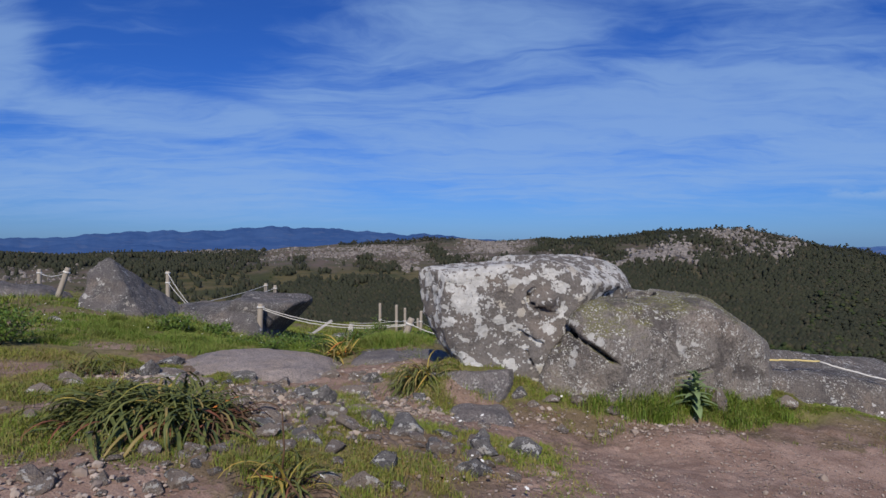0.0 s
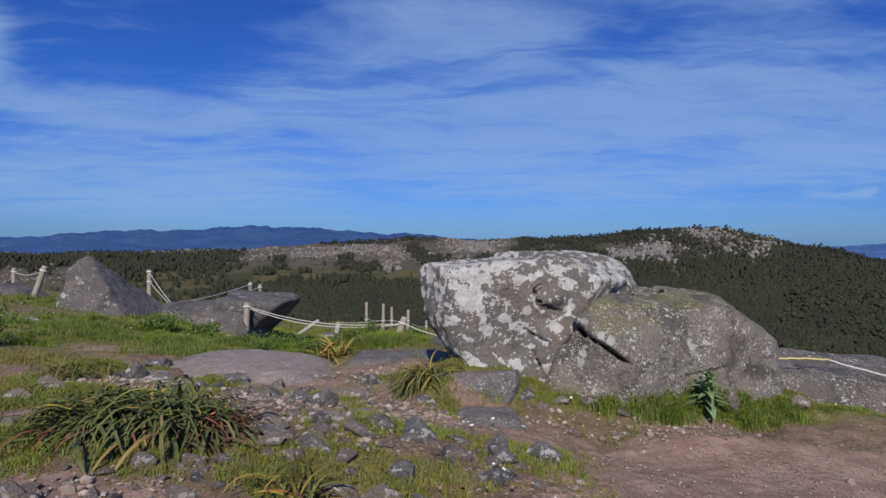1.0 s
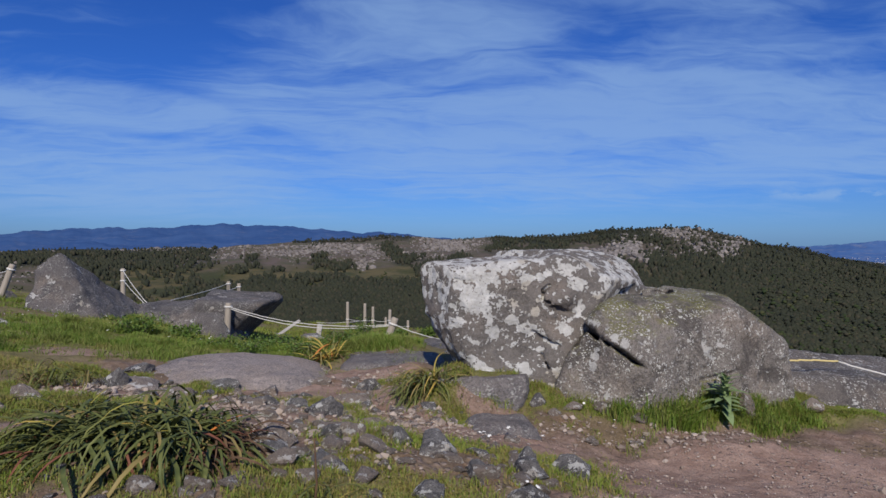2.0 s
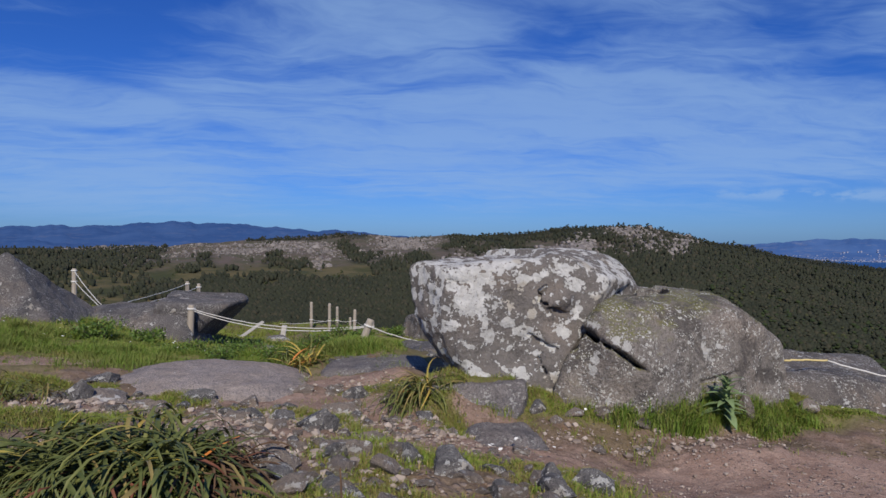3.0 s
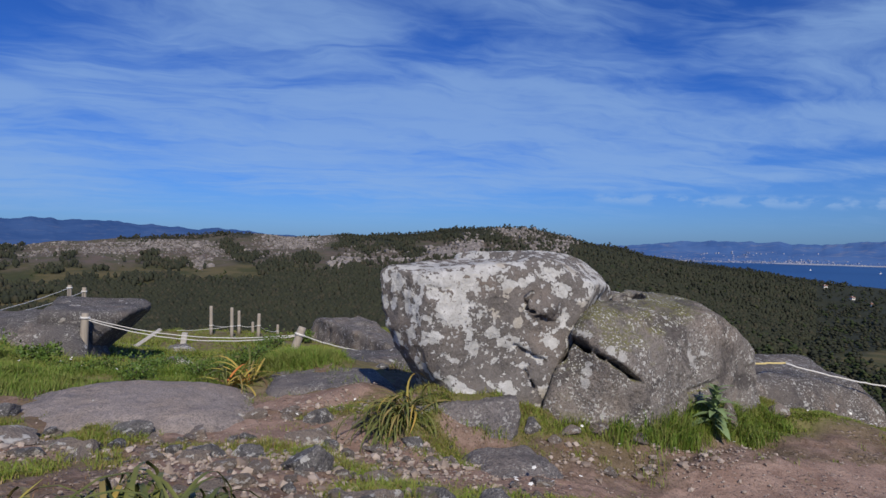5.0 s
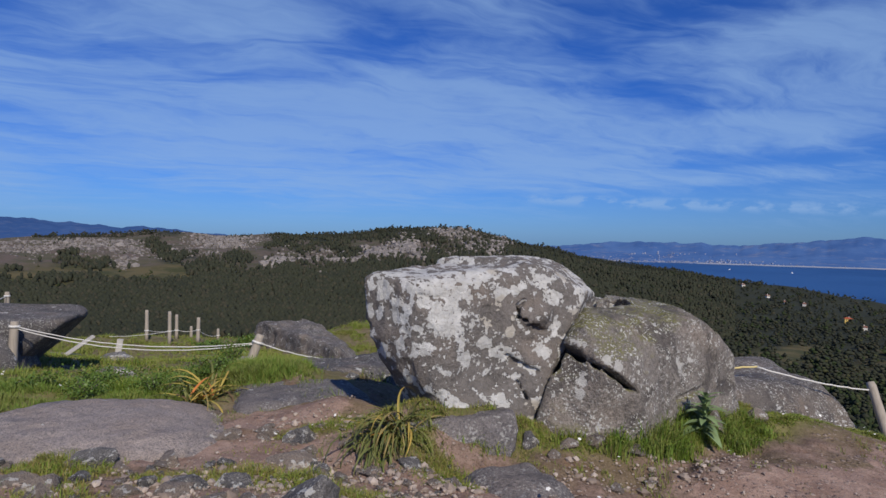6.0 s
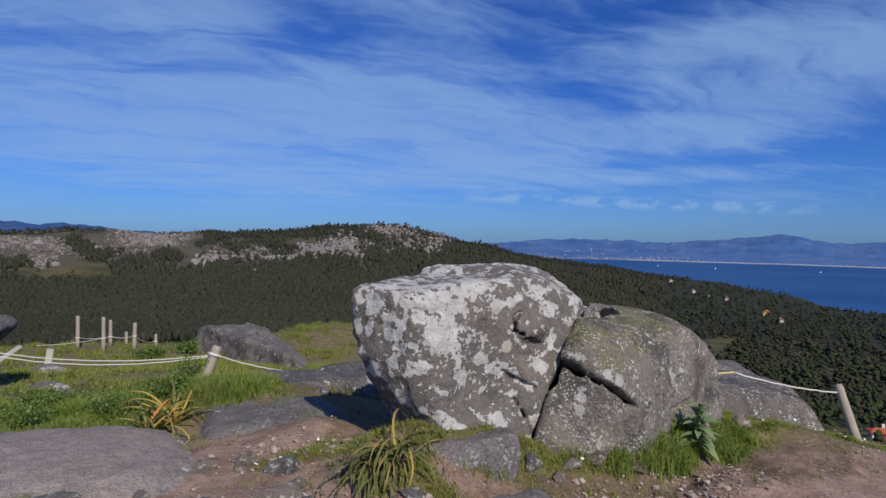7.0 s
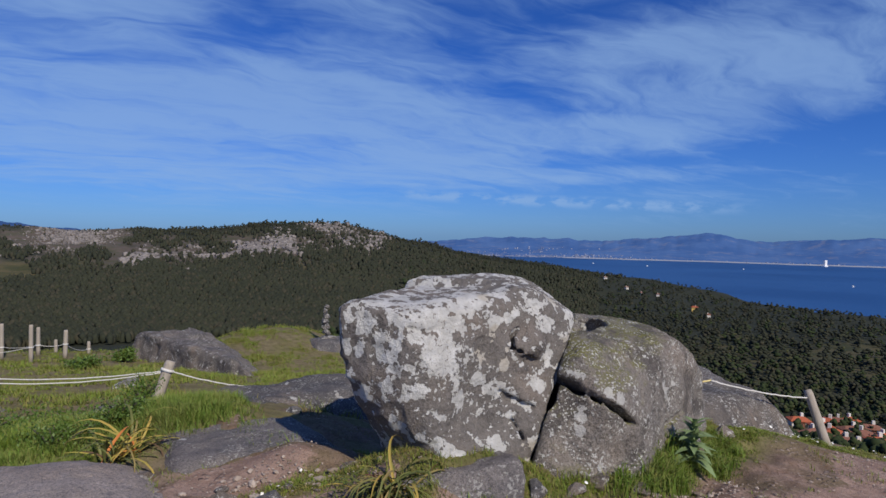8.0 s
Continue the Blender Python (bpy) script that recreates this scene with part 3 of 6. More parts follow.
BROW = [(-180, 40), (-90, 30), (-45, 24), (-38, 21), (-30, 17.5), (-20, 17), (-14, 19), (-6, 21.5), (0, 22.5), (8, 23), (15, 24.5), (22, 25), (31, 16), (42, 10.5), (55, 8.6), (65, 7.6), (85, 8), (120, 13), (150, 30), (180, 40)]
CREST = [(-180, -0.6), (-60, -0.9), (-35, -1.0), (-23, -1.15), (-16, -0.9), (-10, -0.25), (-2, 0.12), (4, 0.0), (8, 0.1), (13.5, 0.15), (16, 0.55), (18.6, 0.92),
         (20.5, 0.75), (24.7, 0.9), (26.5, 0.6), (28.6, 0.1), (32.6, -0.85), (37.7, -1.75), (44.2, -2.35), (48.1, -3.15), (54.6, -3.7), (59.8, -4.8), (69.3, -5.55), (85, -6), (110, -5), (140, -1.5), (180, -0.6)]
CREST_R = [(-180, 900), (-30, 800), (-10, 1050), (13, 1050), (20, 950), (29, 1000), (38, 1150), (48, 1200), (55, 1150), (60, 1000), (69, 900), (110, 850), (180, 900)]
LEFT_EL = [(60, -11.0), (150, -11.5), (280, -8.4), (430, -4.6), (600, -2.4)]
RIGHT_EL = [(60, -18.0), (150, -16.0), (280, -12.2), (430, -9.0), (600, -7.2)]


def near_height(x, y):
    z = PLANE[0] + PLANE[1] * x + PLANE[2] * y + PLANE[3] * x * x + PLANE[4] * x * y + PLANE[5] * y * y
    for cx, cy, s, a in SWELLS + FOOTING:
        z = z + a * np.exp(-((x - cx) ** 2 + (y - cy) ** 2) / (2 * s * s))
    return z


def smooth01(v):
    v = np.clip(v, 0, 1)
    return v * v * (3 - 2 * v)


def elevation(az, r):
    """Elevation, as a slope angle in degrees from the look-out, of the land at azimuth az and range r beyond the brow."""
    w = smooth01((az - 28) / 22) * smooth01((150 - az) / 30)
    crest, rc = table(az, CREST), table(az, CREST_R)
    out = None
    lr = np.log(r)
    knots = [(math.log(a), (1 - w) * le + w * re) for (a, le), (b, re) in zip(LEFT_EL, RIGHT_EL)] + [(np.log(rc), crest)]
    knots[4] = (knots[4][0], np.minimum(knots[4][1], crest - 0.25))
    knots[3] = (knots[3][0], np.minimum(knots[3][1], crest - 0.6))
    out = knots[0][1] + 0 * lr
    for (a, ea), (b, eb) in zip(knots, knots[1:]):
        s = np.clip((lr - a) / (b - a), 0, 1)
        out = out + (eb - ea) * s
    return out


def blobs(x, y, rows, wobble=0.5, seed=3):
    """1 within soft ellipses (cx, cy, rx, ry, turn), 0 outside."""
    out = np.zeros(np.shape(x))
    w = wobble * fbm2(x, y, 1.3, 3, seed)
    for cx, cy, rx, ry, turn in rows:
        c, s = math.cos(radians(turn)), math.sin(radians(turn))
        u, v = (x - cx) * c + (y - cy) * s, -(x - cx) * s + (y - cy) * c
        out = np.maximum(out, smooth01(1.5 - np.sqrt((u / rx) ** 2 + (v / ry) ** 2) + 0.35 * w))
    return out


BARE = [(3.3, 4.7, 2.9, 1.3, 10), (1.7, 5.4, 1.0, 0.45, 25), (-0.45, 6.6, 0.3, 0.9, 20), (-1.3, 7.45, 1.3, 0.35, -10), (-2.1, 3.1, 1.0, 0.7, 0), (-1.6, 6.3, 0.7, 0.45, 0),
        (-0.9, 8.3, 0.6, 0.3, 0), (5.0, 6.1, 1.2, 0.5, 25), (-3.3, 7.0, 0.8, 0.45, -20), (-7.5, 10.2, 1.8, 0.5, -30), (-6.2, 9.9, 0.9, 0.35, -20), (-4.6, 8.9, 0.7, 0.3, 10), (-5.6, 11.6, 0.6, 0.3, 0), (-5.2, 7.0, 0.7, 0.4, 0), (-3.0, 5.4, 0.5, 0.3, 20), (0.2, 5.6, 0.7, 0.25, 0), (2.2, 1.2, 2.5, 2.2, 0), (-0.2, 5.9, 0.5, 0.4, 0)]


def height(x, y):
    x, y = np.broadcast_arrays(np.asarray(x, float), np.asarray(y, float))
    az = np.degrees(np.arctan2(x, y - 4.0))
    r = np.hypot(x, y - 4.0) + 1e-6
    brow = table(az, BROW)
    k = np.minimum(1.0, brow / r)
    near = near_height(x * k, 4 + (y - 4) * k)
    right = smooth01((az - 28) / 22) * smooth01((150 - az) / 30)
    drop = near - (0.46 + 0.15 * right) * np.maximum(r - brow, 0) * smooth01((r - brow) / 4 + 0.1)
    rough = fbm2(x, y, 0.012, 4, 31) * np.clip((r - 150) / 300, 0, 1)
    el = elevation(az, np.maximum(r, 40.0)) + rough * 0.22
    far = EYE_Z + r * np.tan(np.radians(el))
    rc = table(az, CREST_R)
    past = smooth01((r - rc) / (0.35 * rc))
    far = far * (1 - past) + past * (-62 - 60 * right)
    s = smooth01((r - brow - 4) / (55 + 0.4 * brow))
    close = np.clip(1 - r / 16, 0, 1)
    bare = blobs(x, y, BARE)
    relief = close * (0.038 * fbm2(x, y, 3.0, 4, 21) * (1 - 0.75 * bare) + 0.016 * fbm2(x, y, 11.0, 2, 25) * (1 - 0.5 * bare))
    return relief + drop * (1 - s) + far * s + 0.012 * fbm2(x, y, 2.3, 3, 5) * np.clip(6 / r, 0, 1) + 0.05 * fbm2(x, y, 0.5, 3, 8) * smooth01((r - 8) / 10)


LAWN = [(-3.6, 10.6, 2.6, 1.5, 8), (-2.2, 9.9, 1.3, 0.8, 0), (-5.6, 9.4, 1.6, 1.3, 0), (-1.0, 10.3, 0.9, 0.6, 0), (-7.6, 13.8, 1.6, 0.5, 10), (-10.0, 15.5, 2.5, 1.2, 10)]
FOOT = [(1.2, 6.80, 0.8, 0.16, -8), (2.4, 6.80, 1.0, 0.16, 8), (4.2, 7.25, 1.0, 0.35, 15), (5.6, 7.35, 1.0, 0.3, 5), (0.35, 7.14, 0.6, 0.10, 0), (6.9, 7.1, 0.5, 0.4, 0), (-0.3, 7.3, 0.3, 0.25, 0), (3.2, 7.05, 0.5, 0.15, 5), (-0.38, 6.8, 0.15, 0.2, 0)]


def turf_cover(x, y):
    """Where short turf holds among the stones: crisp, uneven patches."""
    n = fbm2(x, y, 1.7, 4, 61) + 0.35 * fbm2(x, y, 6.0, 2, 66)
    near = smooth01((8.6 - y) / 0.8) * smooth01((1.3 - x) / 0.5)
    return np.maximum(smooth01((n + 0.12) / 0.22) * near, 0.9 * smooth01((n + 0.28) / 0.3) * (1 - near) * smooth01((y - 8) / 1.5)) * (1 - 0.92 * blobs(x, y, BARE))


def far_zones(az, el):
    """Of the far slopes: how much is heath with rocks, meadow, and wood."""
    n = fbm(np.stack([az * 0.55, el * 1.6, 0 * az], 1), 1.0, 4, 12)

    def zone(a0, a1, e0, e1, soft=0.8):
        d = np.minimum(np.minimum(az - a0, a1 - az) * 0.5, np.minimum(el - e0, e1 - el))
        return smooth01(0.5 + (d + 0.7 * n) / soft)

    heath = np.maximum.reduce([zone(-19, -1, -2.5, 0.0), zone(-1, 8.5, -2.2, 0.3), zone(14.5, 22, -2.6, 0.2, 0.9) * 0.85, zone(22, 29.5, -2.0, 0.9, 0.9) * 0.62, zone(-45, -28, -6.5, -2.2), zone(6, 15, -3.0, -1.0) * 0.8])
    meadow = np.maximum.reduce([zone(-18, 1.5, -3.9, -2.5), zone(-40, -17, -5.6, -2.6) * 0.9, zone(4, 9, -3.2, -2.2) * 0.8, zone(-30, -13, -6.0, -4.8), zone(56, 70, -10.2, -8.6) * 0.62, zone(66, 76, -9.2, -8.0) * 0.6, zone(48, 53, -9.5, -8.3), zone(59, 80, -15.5, -14.2), zone(19, 22, -3.4, -2.4)])
    heath = heath * (1 - 0.9 * zone(-40, -17, -1.9, -0.2))
    return heath, np.clip(meadow - 0.7 * heath, 0, 1)


def land():
    """The ground as one sheet, from underfoot to the horizon."""
    az = np.concatenate([np.arange(-180, -44, 4.0), np.arange(-44, 80, 0.42), np.arange(80, 180.1, 4.0)])
    r = np.concatenate([[0.05], np.geomspace(0.6, 14, 280), np.geomspace(14.2, 140, 120), np.geomspace(143, 1700, 180), np.geomspace(1760, 4700, 14)])
    a, rr = np.meshgrid(np.radians(az), r, indexing="ij")
    x, y = rr * np.sin(a), 4.0 + rr * np.cos(a)
    z = height(x, y)
    bare = blobs(x, y, BARE)
    n_a, n_r = x.shape
    i, j = np.meshgrid(np.arange(n_a - 1), np.arange(n_r - 1), indexing="ij")
    q = np.stack([i * n_r + j, (i + 1) * n_r + j, (i + 1) * n_r + j + 1, i * n_r + j + 1], -1).reshape(-1, 4)[:, ::-1]
    me = mesh_np("ground", np.stack([x, y, z], -1).reshape(-1, 3), q, "ground")
    el = np.degrees(np.arctan2(z - EYE_Z, rr))
    heath, meadow = far_zones(np.degrees(a).ravel(), el.ravel())
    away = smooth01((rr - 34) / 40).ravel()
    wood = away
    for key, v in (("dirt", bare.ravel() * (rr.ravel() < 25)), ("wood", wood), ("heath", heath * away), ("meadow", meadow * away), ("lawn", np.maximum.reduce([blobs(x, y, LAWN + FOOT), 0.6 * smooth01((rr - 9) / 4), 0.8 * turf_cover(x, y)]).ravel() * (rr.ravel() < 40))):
        layer = me.attributes.new(key, "FLOAT", "POINT")
        layer.data.foreach_set("value", v.astype(np.float32))
    return tagged(new("ground", me), "hilltop ground of trodden earth and turf falling to wooded valleys", "ground", kind="structure")


land()


def sea():
    rows, cols = 24, 60
    a = np.radians(np.linspace(20, 150, cols))
    r = np.geomspace(500, 4700, rows)
    aa, rr = np.meshgrid(a, r, indexing="ij")
    v = np.stack([rr * np.sin(aa), rr * np.cos(aa), 0 * aa - 90.0], -1).reshape(-1, 3)
    i, j = np.meshgrid(np.arange(cols - 1), np.arange(rows - 1), indexing="ij")
    q = np.stack([i * rows + j, (i + 1) * rows + j, (i + 1) * rows + j + 1, i * rows + j + 1], -1).reshape(-1, 4)[:, ::-1]
    tagged(new("water", mesh_np("water", v, q, "sea")), "deep blue calm bay below the hills", "sea", kind="structure")


sea()


def far_range(name, mat, az0, az1, crest, base, r0, r1, label, seed):
    """A line of distant hills: a slope from range r0 up to a crest (az, elevation) at range r1, and down behind it."""
    az = np.arange(az0, az1 + 0.01, 0.12)
    s = np.linspace(0, 1.35, 22)
    aa, ss = np.meshgrid(az, s, indexing="ij")
    rr = r0 + (r1 - r0) * ss
    top = (EYE_Z + r1 * np.tan(np.radians(table(az, crest))) + 9 * fbm2(az, 0 * az, 0.7, 4, seed + 2))[:, None]
    lift = np.where(ss <= 1, smooth01(ss) ** 1.15, 1 - 0.6 * (ss - 1) / 0.35)
    x, y = rr * np.sin(np.radians(aa)), rr * np.cos(np.radians(aa))
    z = base + (top - base) * lift + fbm2(x, y, 0.006, 4, seed) * 20 * smooth01(ss) * smooth01((1.1 - ss) / 0.4) + fbm2(x, y, 0.04, 2, seed + 5) * 1.6 * smooth01(ss)
    n = len(s)
    i, j = np.meshgrid(np.arange(len(az) - 1), np.arange(n - 1), indexing="ij")
    q = np.stack([i * n + j, (i + 1) * n + j, (i + 1) * n + j + 1, i * n + j + 1], -1).reshape(-1, 4)[:, ::-1]
    me = mesh_np(name, np.stack([x, y, z], -1).reshape(-1, 3), q, mat)
    tagged(new("backdrop", me), label, "hills", kind="structure")


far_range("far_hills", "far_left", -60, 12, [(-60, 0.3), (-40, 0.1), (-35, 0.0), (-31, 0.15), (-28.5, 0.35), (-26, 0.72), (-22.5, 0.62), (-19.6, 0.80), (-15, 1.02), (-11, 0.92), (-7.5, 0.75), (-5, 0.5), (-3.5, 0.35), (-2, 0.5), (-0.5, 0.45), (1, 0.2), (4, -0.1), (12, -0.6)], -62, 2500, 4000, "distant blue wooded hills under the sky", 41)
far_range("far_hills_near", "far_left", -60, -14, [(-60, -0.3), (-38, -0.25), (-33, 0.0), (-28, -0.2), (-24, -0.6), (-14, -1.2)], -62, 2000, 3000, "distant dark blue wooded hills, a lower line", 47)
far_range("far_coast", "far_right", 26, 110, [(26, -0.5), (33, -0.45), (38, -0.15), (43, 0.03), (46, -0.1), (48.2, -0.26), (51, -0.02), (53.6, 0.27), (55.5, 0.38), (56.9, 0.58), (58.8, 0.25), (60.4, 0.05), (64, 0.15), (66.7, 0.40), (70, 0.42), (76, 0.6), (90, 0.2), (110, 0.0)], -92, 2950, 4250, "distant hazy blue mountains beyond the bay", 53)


# ---- the great boulder ----
def rock_mesh(name, mat, solid, lo, hi, h, relief=0.05, scale=1.6, seed=1, dents=0.02):
    """A rock as a rounded solid with weathered relief."""

    def f(p):
        d = solid(p)
        near = np.abs(d) < 0.3
        q = p[near]
        d[near] += relief * fbm(q, scale, 4, seed) * 0.6 + dents * np.abs(value_noise(q, 7.0, seed + 9)) - 0.006 * value_noise(q, 22.0, seed + 13)
        return d

    v, q = nets(f, lo, hi, h)
    return mesh_np(name, v, q, mat)


# the plane of the seam: its normal, away from the block, and a point on it
SEAM = (tuple(np.cross(np.array((1.384, 7.129, 0.754)) - np.array((1.057, 7.07, 0.072)), np.array((2.35, 7.95, 0.96)) - np.array((1.057, 7.07, 0.072))) * -1), (1.384, 7.129, 0.754))
if SEAM[0][0] < 0:
    SEAM = (tuple(-v for v in SEAM[0]), SEAM[1])


POCKET = [(1.96, 7.60, 0.90), (2.22, 7.70, 0.93), (2.47, 7.79, 0.97), (2.60, 7.95, 0.85)]
POCKET_R = (0.07, 0.13, 0.14, 0.10)


def swollen(p, d, rows, s=0.22):
    """Adds soft hollows (and bulges, where negative) at the rows (x, y, z, depth)."""
    for x, y, z, a in rows:
        d = d + a * np.exp(-((p - np.array((x, y, z))) ** 2).sum(1) / (2 * s * s))
    return d


BLOCK_HOLLOWS = [(0.12, 7.28, 1.11, -0.040), (0.11, 7.46, 1.26, 0.105), (0.99, 7.28, 0.91, 0.016), (1.24, 7.21, 0.77, -0.028), (1.12, 7.15, 0.44, -0.042), (0.94, 7.28, 0.51, 0.043), (0.78, 7.21, 0.20, 0.032),
                 (0.61, 7.29, 0.47, 0.085), (0.67, 8.02, 1.36, -0.023), (-0.16, 7.53, 0.68, -0.032), (0.56, 7.20, 0.24, 0.015), (1.45, 7.29, 0.80, 0.062), (-0.04, 7.42, 0.79, 0.026)]
DOME_HOLLOWS = [(1.45, 7.10, 0.69, 0.039), (1.55, 6.82, 0.60, -0.023), (1.82, 6.77, 0.32, 0.015), (1.44, 6.96, 0.43, 0.015), (1.06, 7.05, 0.03, 0.015), (1.52, 6.84, 0.0, 0.121), (2.61, 7.77, 0.98, -0.038), (3.25, 7.62, 0.87, -0.016),
                (1.80, 6.75, 0.52, -0.030), (2.88, 7.13, 0.47, 0.029), (2.59, 7.01, 0.11, 0.030), (3.17, 7.16, 0.18, -0.012), (1.54, 6.93, 0.41, 0.037), (3.48, 7.31, 0.14, 0.049), (1.64, 6.79, 0.59, -0.030), (1.94, 6.70, -0.03, -0.062)]


def block_solid(p):
    planes = [((0.01, -0.99, 0.15), -7.007), ((-0.84, -0.54, -0.08), -3.989), ((-0.23, -0.88, -0.41), -5.281), ((-0.86, -0.08, -0.50), -0.773), ((-0.02, 0.02, 1.00), 1.554), ((0.00, -0.69, 0.72), -3.680),
              ((0.41, -0.33, 0.85), -0.735), ((0.89, -0.21, 0.41), 0.84), ((0.13, 0.96, 0.25), 8.799), ((-0.48, 0.86, -0.14), 6.76), ((0.38, -0.91, 0.14), -5.537)]
    d = swollen(p, halves(p, planes, 0.13), BLOCK_HOLLOWS)
    # the slanting seam where the dome leans on it
    d = smax(d, halves(p, [SEAM], 0.01), 0.03)
    # a thinner layer broken off the top along a low step
    side = (p[:, 0] - 0.90) * -0.74 + (p[:, 1] - 8.04) * -0.68
    d = d + 0.075 * smooth01(side / 0.035 + 0.5) * smooth01((p[:, 2] - 1.22) / 0.12) * smooth01((1.22 - p[:, 0]) / 0.25)
    saddle = np.linalg.norm((p - np.array((2.40, 8.14, 0.86))) / np.array((0.34, 0.26, 0.11)), axis=1) - 1
    d = smin(d, saddle * 0.11, 0.04)
    d = np.maximum(d, -tube_distance(p, POCKET, POCKET_R))
    # a nook in the low end, and the saddle beside it
    d = np.maximum(d, -tube_distance(p, [(2.10, 7.98, 1.02), (2.22, 8.02, 1.00), (2.34, 8.10, 0.96)], [0.03, 0.055, 0.02]))
    # the knob with its overhanging lip, the ledges across the face
    knob = np.linalg.norm((p - np.array((1.16, 7.26, 0.93))) / np.array((0.17, 0.07, 0.10)), axis=1) - 1
    d = smin(d, knob * 0.07, 0.06)
    d = crack(p, d, [(0.96, 0.92), (1.03, 0.89), (1.12, 0.845), (1.237, 0.772), (1.32, 0.765)], [0.002, 0.008, 0.009, 0.009, 0.003], 0.03)
    d = crack(p, d, [(0.97, 0.92), (0.99, 1.00), (1.05, 1.06)], [0.008, 0.005, 0.001], 0.035)
    d = crack(p, d, [(0.88, 0.565), (0.94, 0.51), (1.03, 0.475), (1.13, 0.44)], [0.001, 0.005, 0.009, 0.008], 0.035)
    d = crack(p, d, [(0.96, 0.33), (1.02, 0.20)], [0.002, 0.010], 0.04)
    d = crack(p, d, [(0.02, 1.13), (0.15, 1.10), (0.26, 1.115)], [0.001, 0.005, 0.001], 0.02)
    return d


def dome_solid(p):
    planes = [((0.30, -0.95, 0.07), -5.846), ((0.14, -0.78, 0.61), -4.732), ((0.05, -0.10, 0.99), 0.285), ((0.56, -0.20, 0.80), 0.982), ((0.76, -0.52, 0.39), 1.172),
              ((0.88, -0.46, 0.13), -0.009), ((1.00, 0.05, -0.07), 4.959), ((0.30, 0.94, 0.15), 8.812), ((-0.61, 0.25, 0.75), (1.36, 7.13, 0.76)), ((-0.675, -0.634, 0.379), (1.364, 7.11, 0.765))]
    d = swollen(p, halves(p, planes, 0.09), DOME_HOLLOWS)
    n = np.array(SEAM[0]) / np.linalg.norm(SEAM[0])
    d = smax(d, -(p @ n - np.dot(n, SEAM[1])) - 0.008 - 0.2 * smooth01((0.02 - p[:, 2]) / 0.2), 0.015)
    # the wedge below the cleft stands back from the lip
    under = np.interp(p[:, 0], (1.0, 1.38, 1.50, 1.67, 1.92, 2.3), (0.70, 0.66, 0.56, 0.45, 0.27, 0.0)) - p[:, 2]
    d = d + 0.045 * smooth01(under / 0.06 + 0.5) * smooth01((2.0 - p[:, 0]) / 0.45) * smooth01((p[:, 0] - 1.15) / 0.25) * smooth01((7.7 - p[:, 1]) / 0.3)
    d = crack(p, d, [(1.25, 0.69), (1.39, 0.645), (1.50, 0.545), (1.67, 0.43), (1.82, 0.325), (1.95, 0.25)], [0.012, 0.022, 0.016, 0.014, 0.011, 0.003], 0.16)
    # the basin on top, the ledge low down
    d = np.maximum(d, -tube_distance(p, POCKET, POCKET_R))
    d = np.maximum(d, -tube_distance(p, [(2.50, 6.99, 0.09), (2.85, 7.08, 0.12), (3.22, 7.16, 0.19)], [0.015, 0.04, 0.015]))
    return d


def back_solid(p):
    planes = [((-0.47, -0.23, 0.85), 2.04), ((-0.77, -0.37, 0.53), -1.498), ((0.32, -0.81, 0.48), -8.348), ((0.59, 0.26, 0.76), 1.63), ((0.14, 0.98, 0.12), 9.534), ((0.87, -0.32, 0.37), 2.490),
              ((-1.00, -0.04, -0.03), -0.264), ((-0.15, -0.20, -0.97), 0.385)]
    return halves(p - np.array((0.0, 0.0, 0.07)), planes, 0.12)


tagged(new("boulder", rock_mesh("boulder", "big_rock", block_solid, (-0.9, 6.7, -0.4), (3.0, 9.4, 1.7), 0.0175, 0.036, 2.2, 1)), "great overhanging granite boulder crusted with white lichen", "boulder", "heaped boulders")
tagged(new("boulder", rock_mesh("boulder_dome", "dome_rock", dome_solid, (0.9, 6.4, -0.75), (4.6, 9.4, 1.2), 0.019, 0.030, 2.0, 2)), "rounded dark granite boulder, mossy on top, leaning on the block", "boulder", "heaped boulders")
tagged(new("boulder", rock_mesh("boulder_back", "big_rock", back_solid, (0.1, 8.4, -0.5), (2.7, 10.4, 1.7), 0.045, 0.06, 1.5, 4)), "flat-topped granite boulder behind the great one", "boulder", "heaped boulders")


def slab(name, mat, label, planes, lo, hi, h=0.05, relief=0.04, k=0.1, seed=7, group="", scale=1.6):
    tagged(new("boulder" if hi[2] - lo[2] > 1.0 else "rock_slab", rock_mesh(name, mat, lambda p: halves(p, planes, k), lo, hi, h, relief, scale, seed)), label, "rock", group)


def box_planes(x0, x1, y0, y1, z0, z1, slant=0.25, tilt=(0, 0)):
    """Planes of a block with slanting sides; tilt: the rise of the top along x and y."""
    cx, cy = (x0 + x1) / 2, (y0 + y1) / 2
    return [((-1, 0, slant), (x0, cy, z1)), ((1, 0, slant), (x1, cy, z1)), ((0, -1, slant), (cx, y0, z1)), ((0, 1, slant), (cx, y1, z1)), ((-tilt[0], -tilt[1], 1), (cx, cy, z1)), ((0, 0, -1), (cx, cy, z0))]


# pale trodden slab, the slab behind it, the slab before the boulder
def cap(p, centre, radii, power=2.3):
    q = np.abs((p - np.array(centre)) / np.array(radii))
    return (np.sum(q ** power, axis=1) ** (1 / power) - 1) * min(radii)


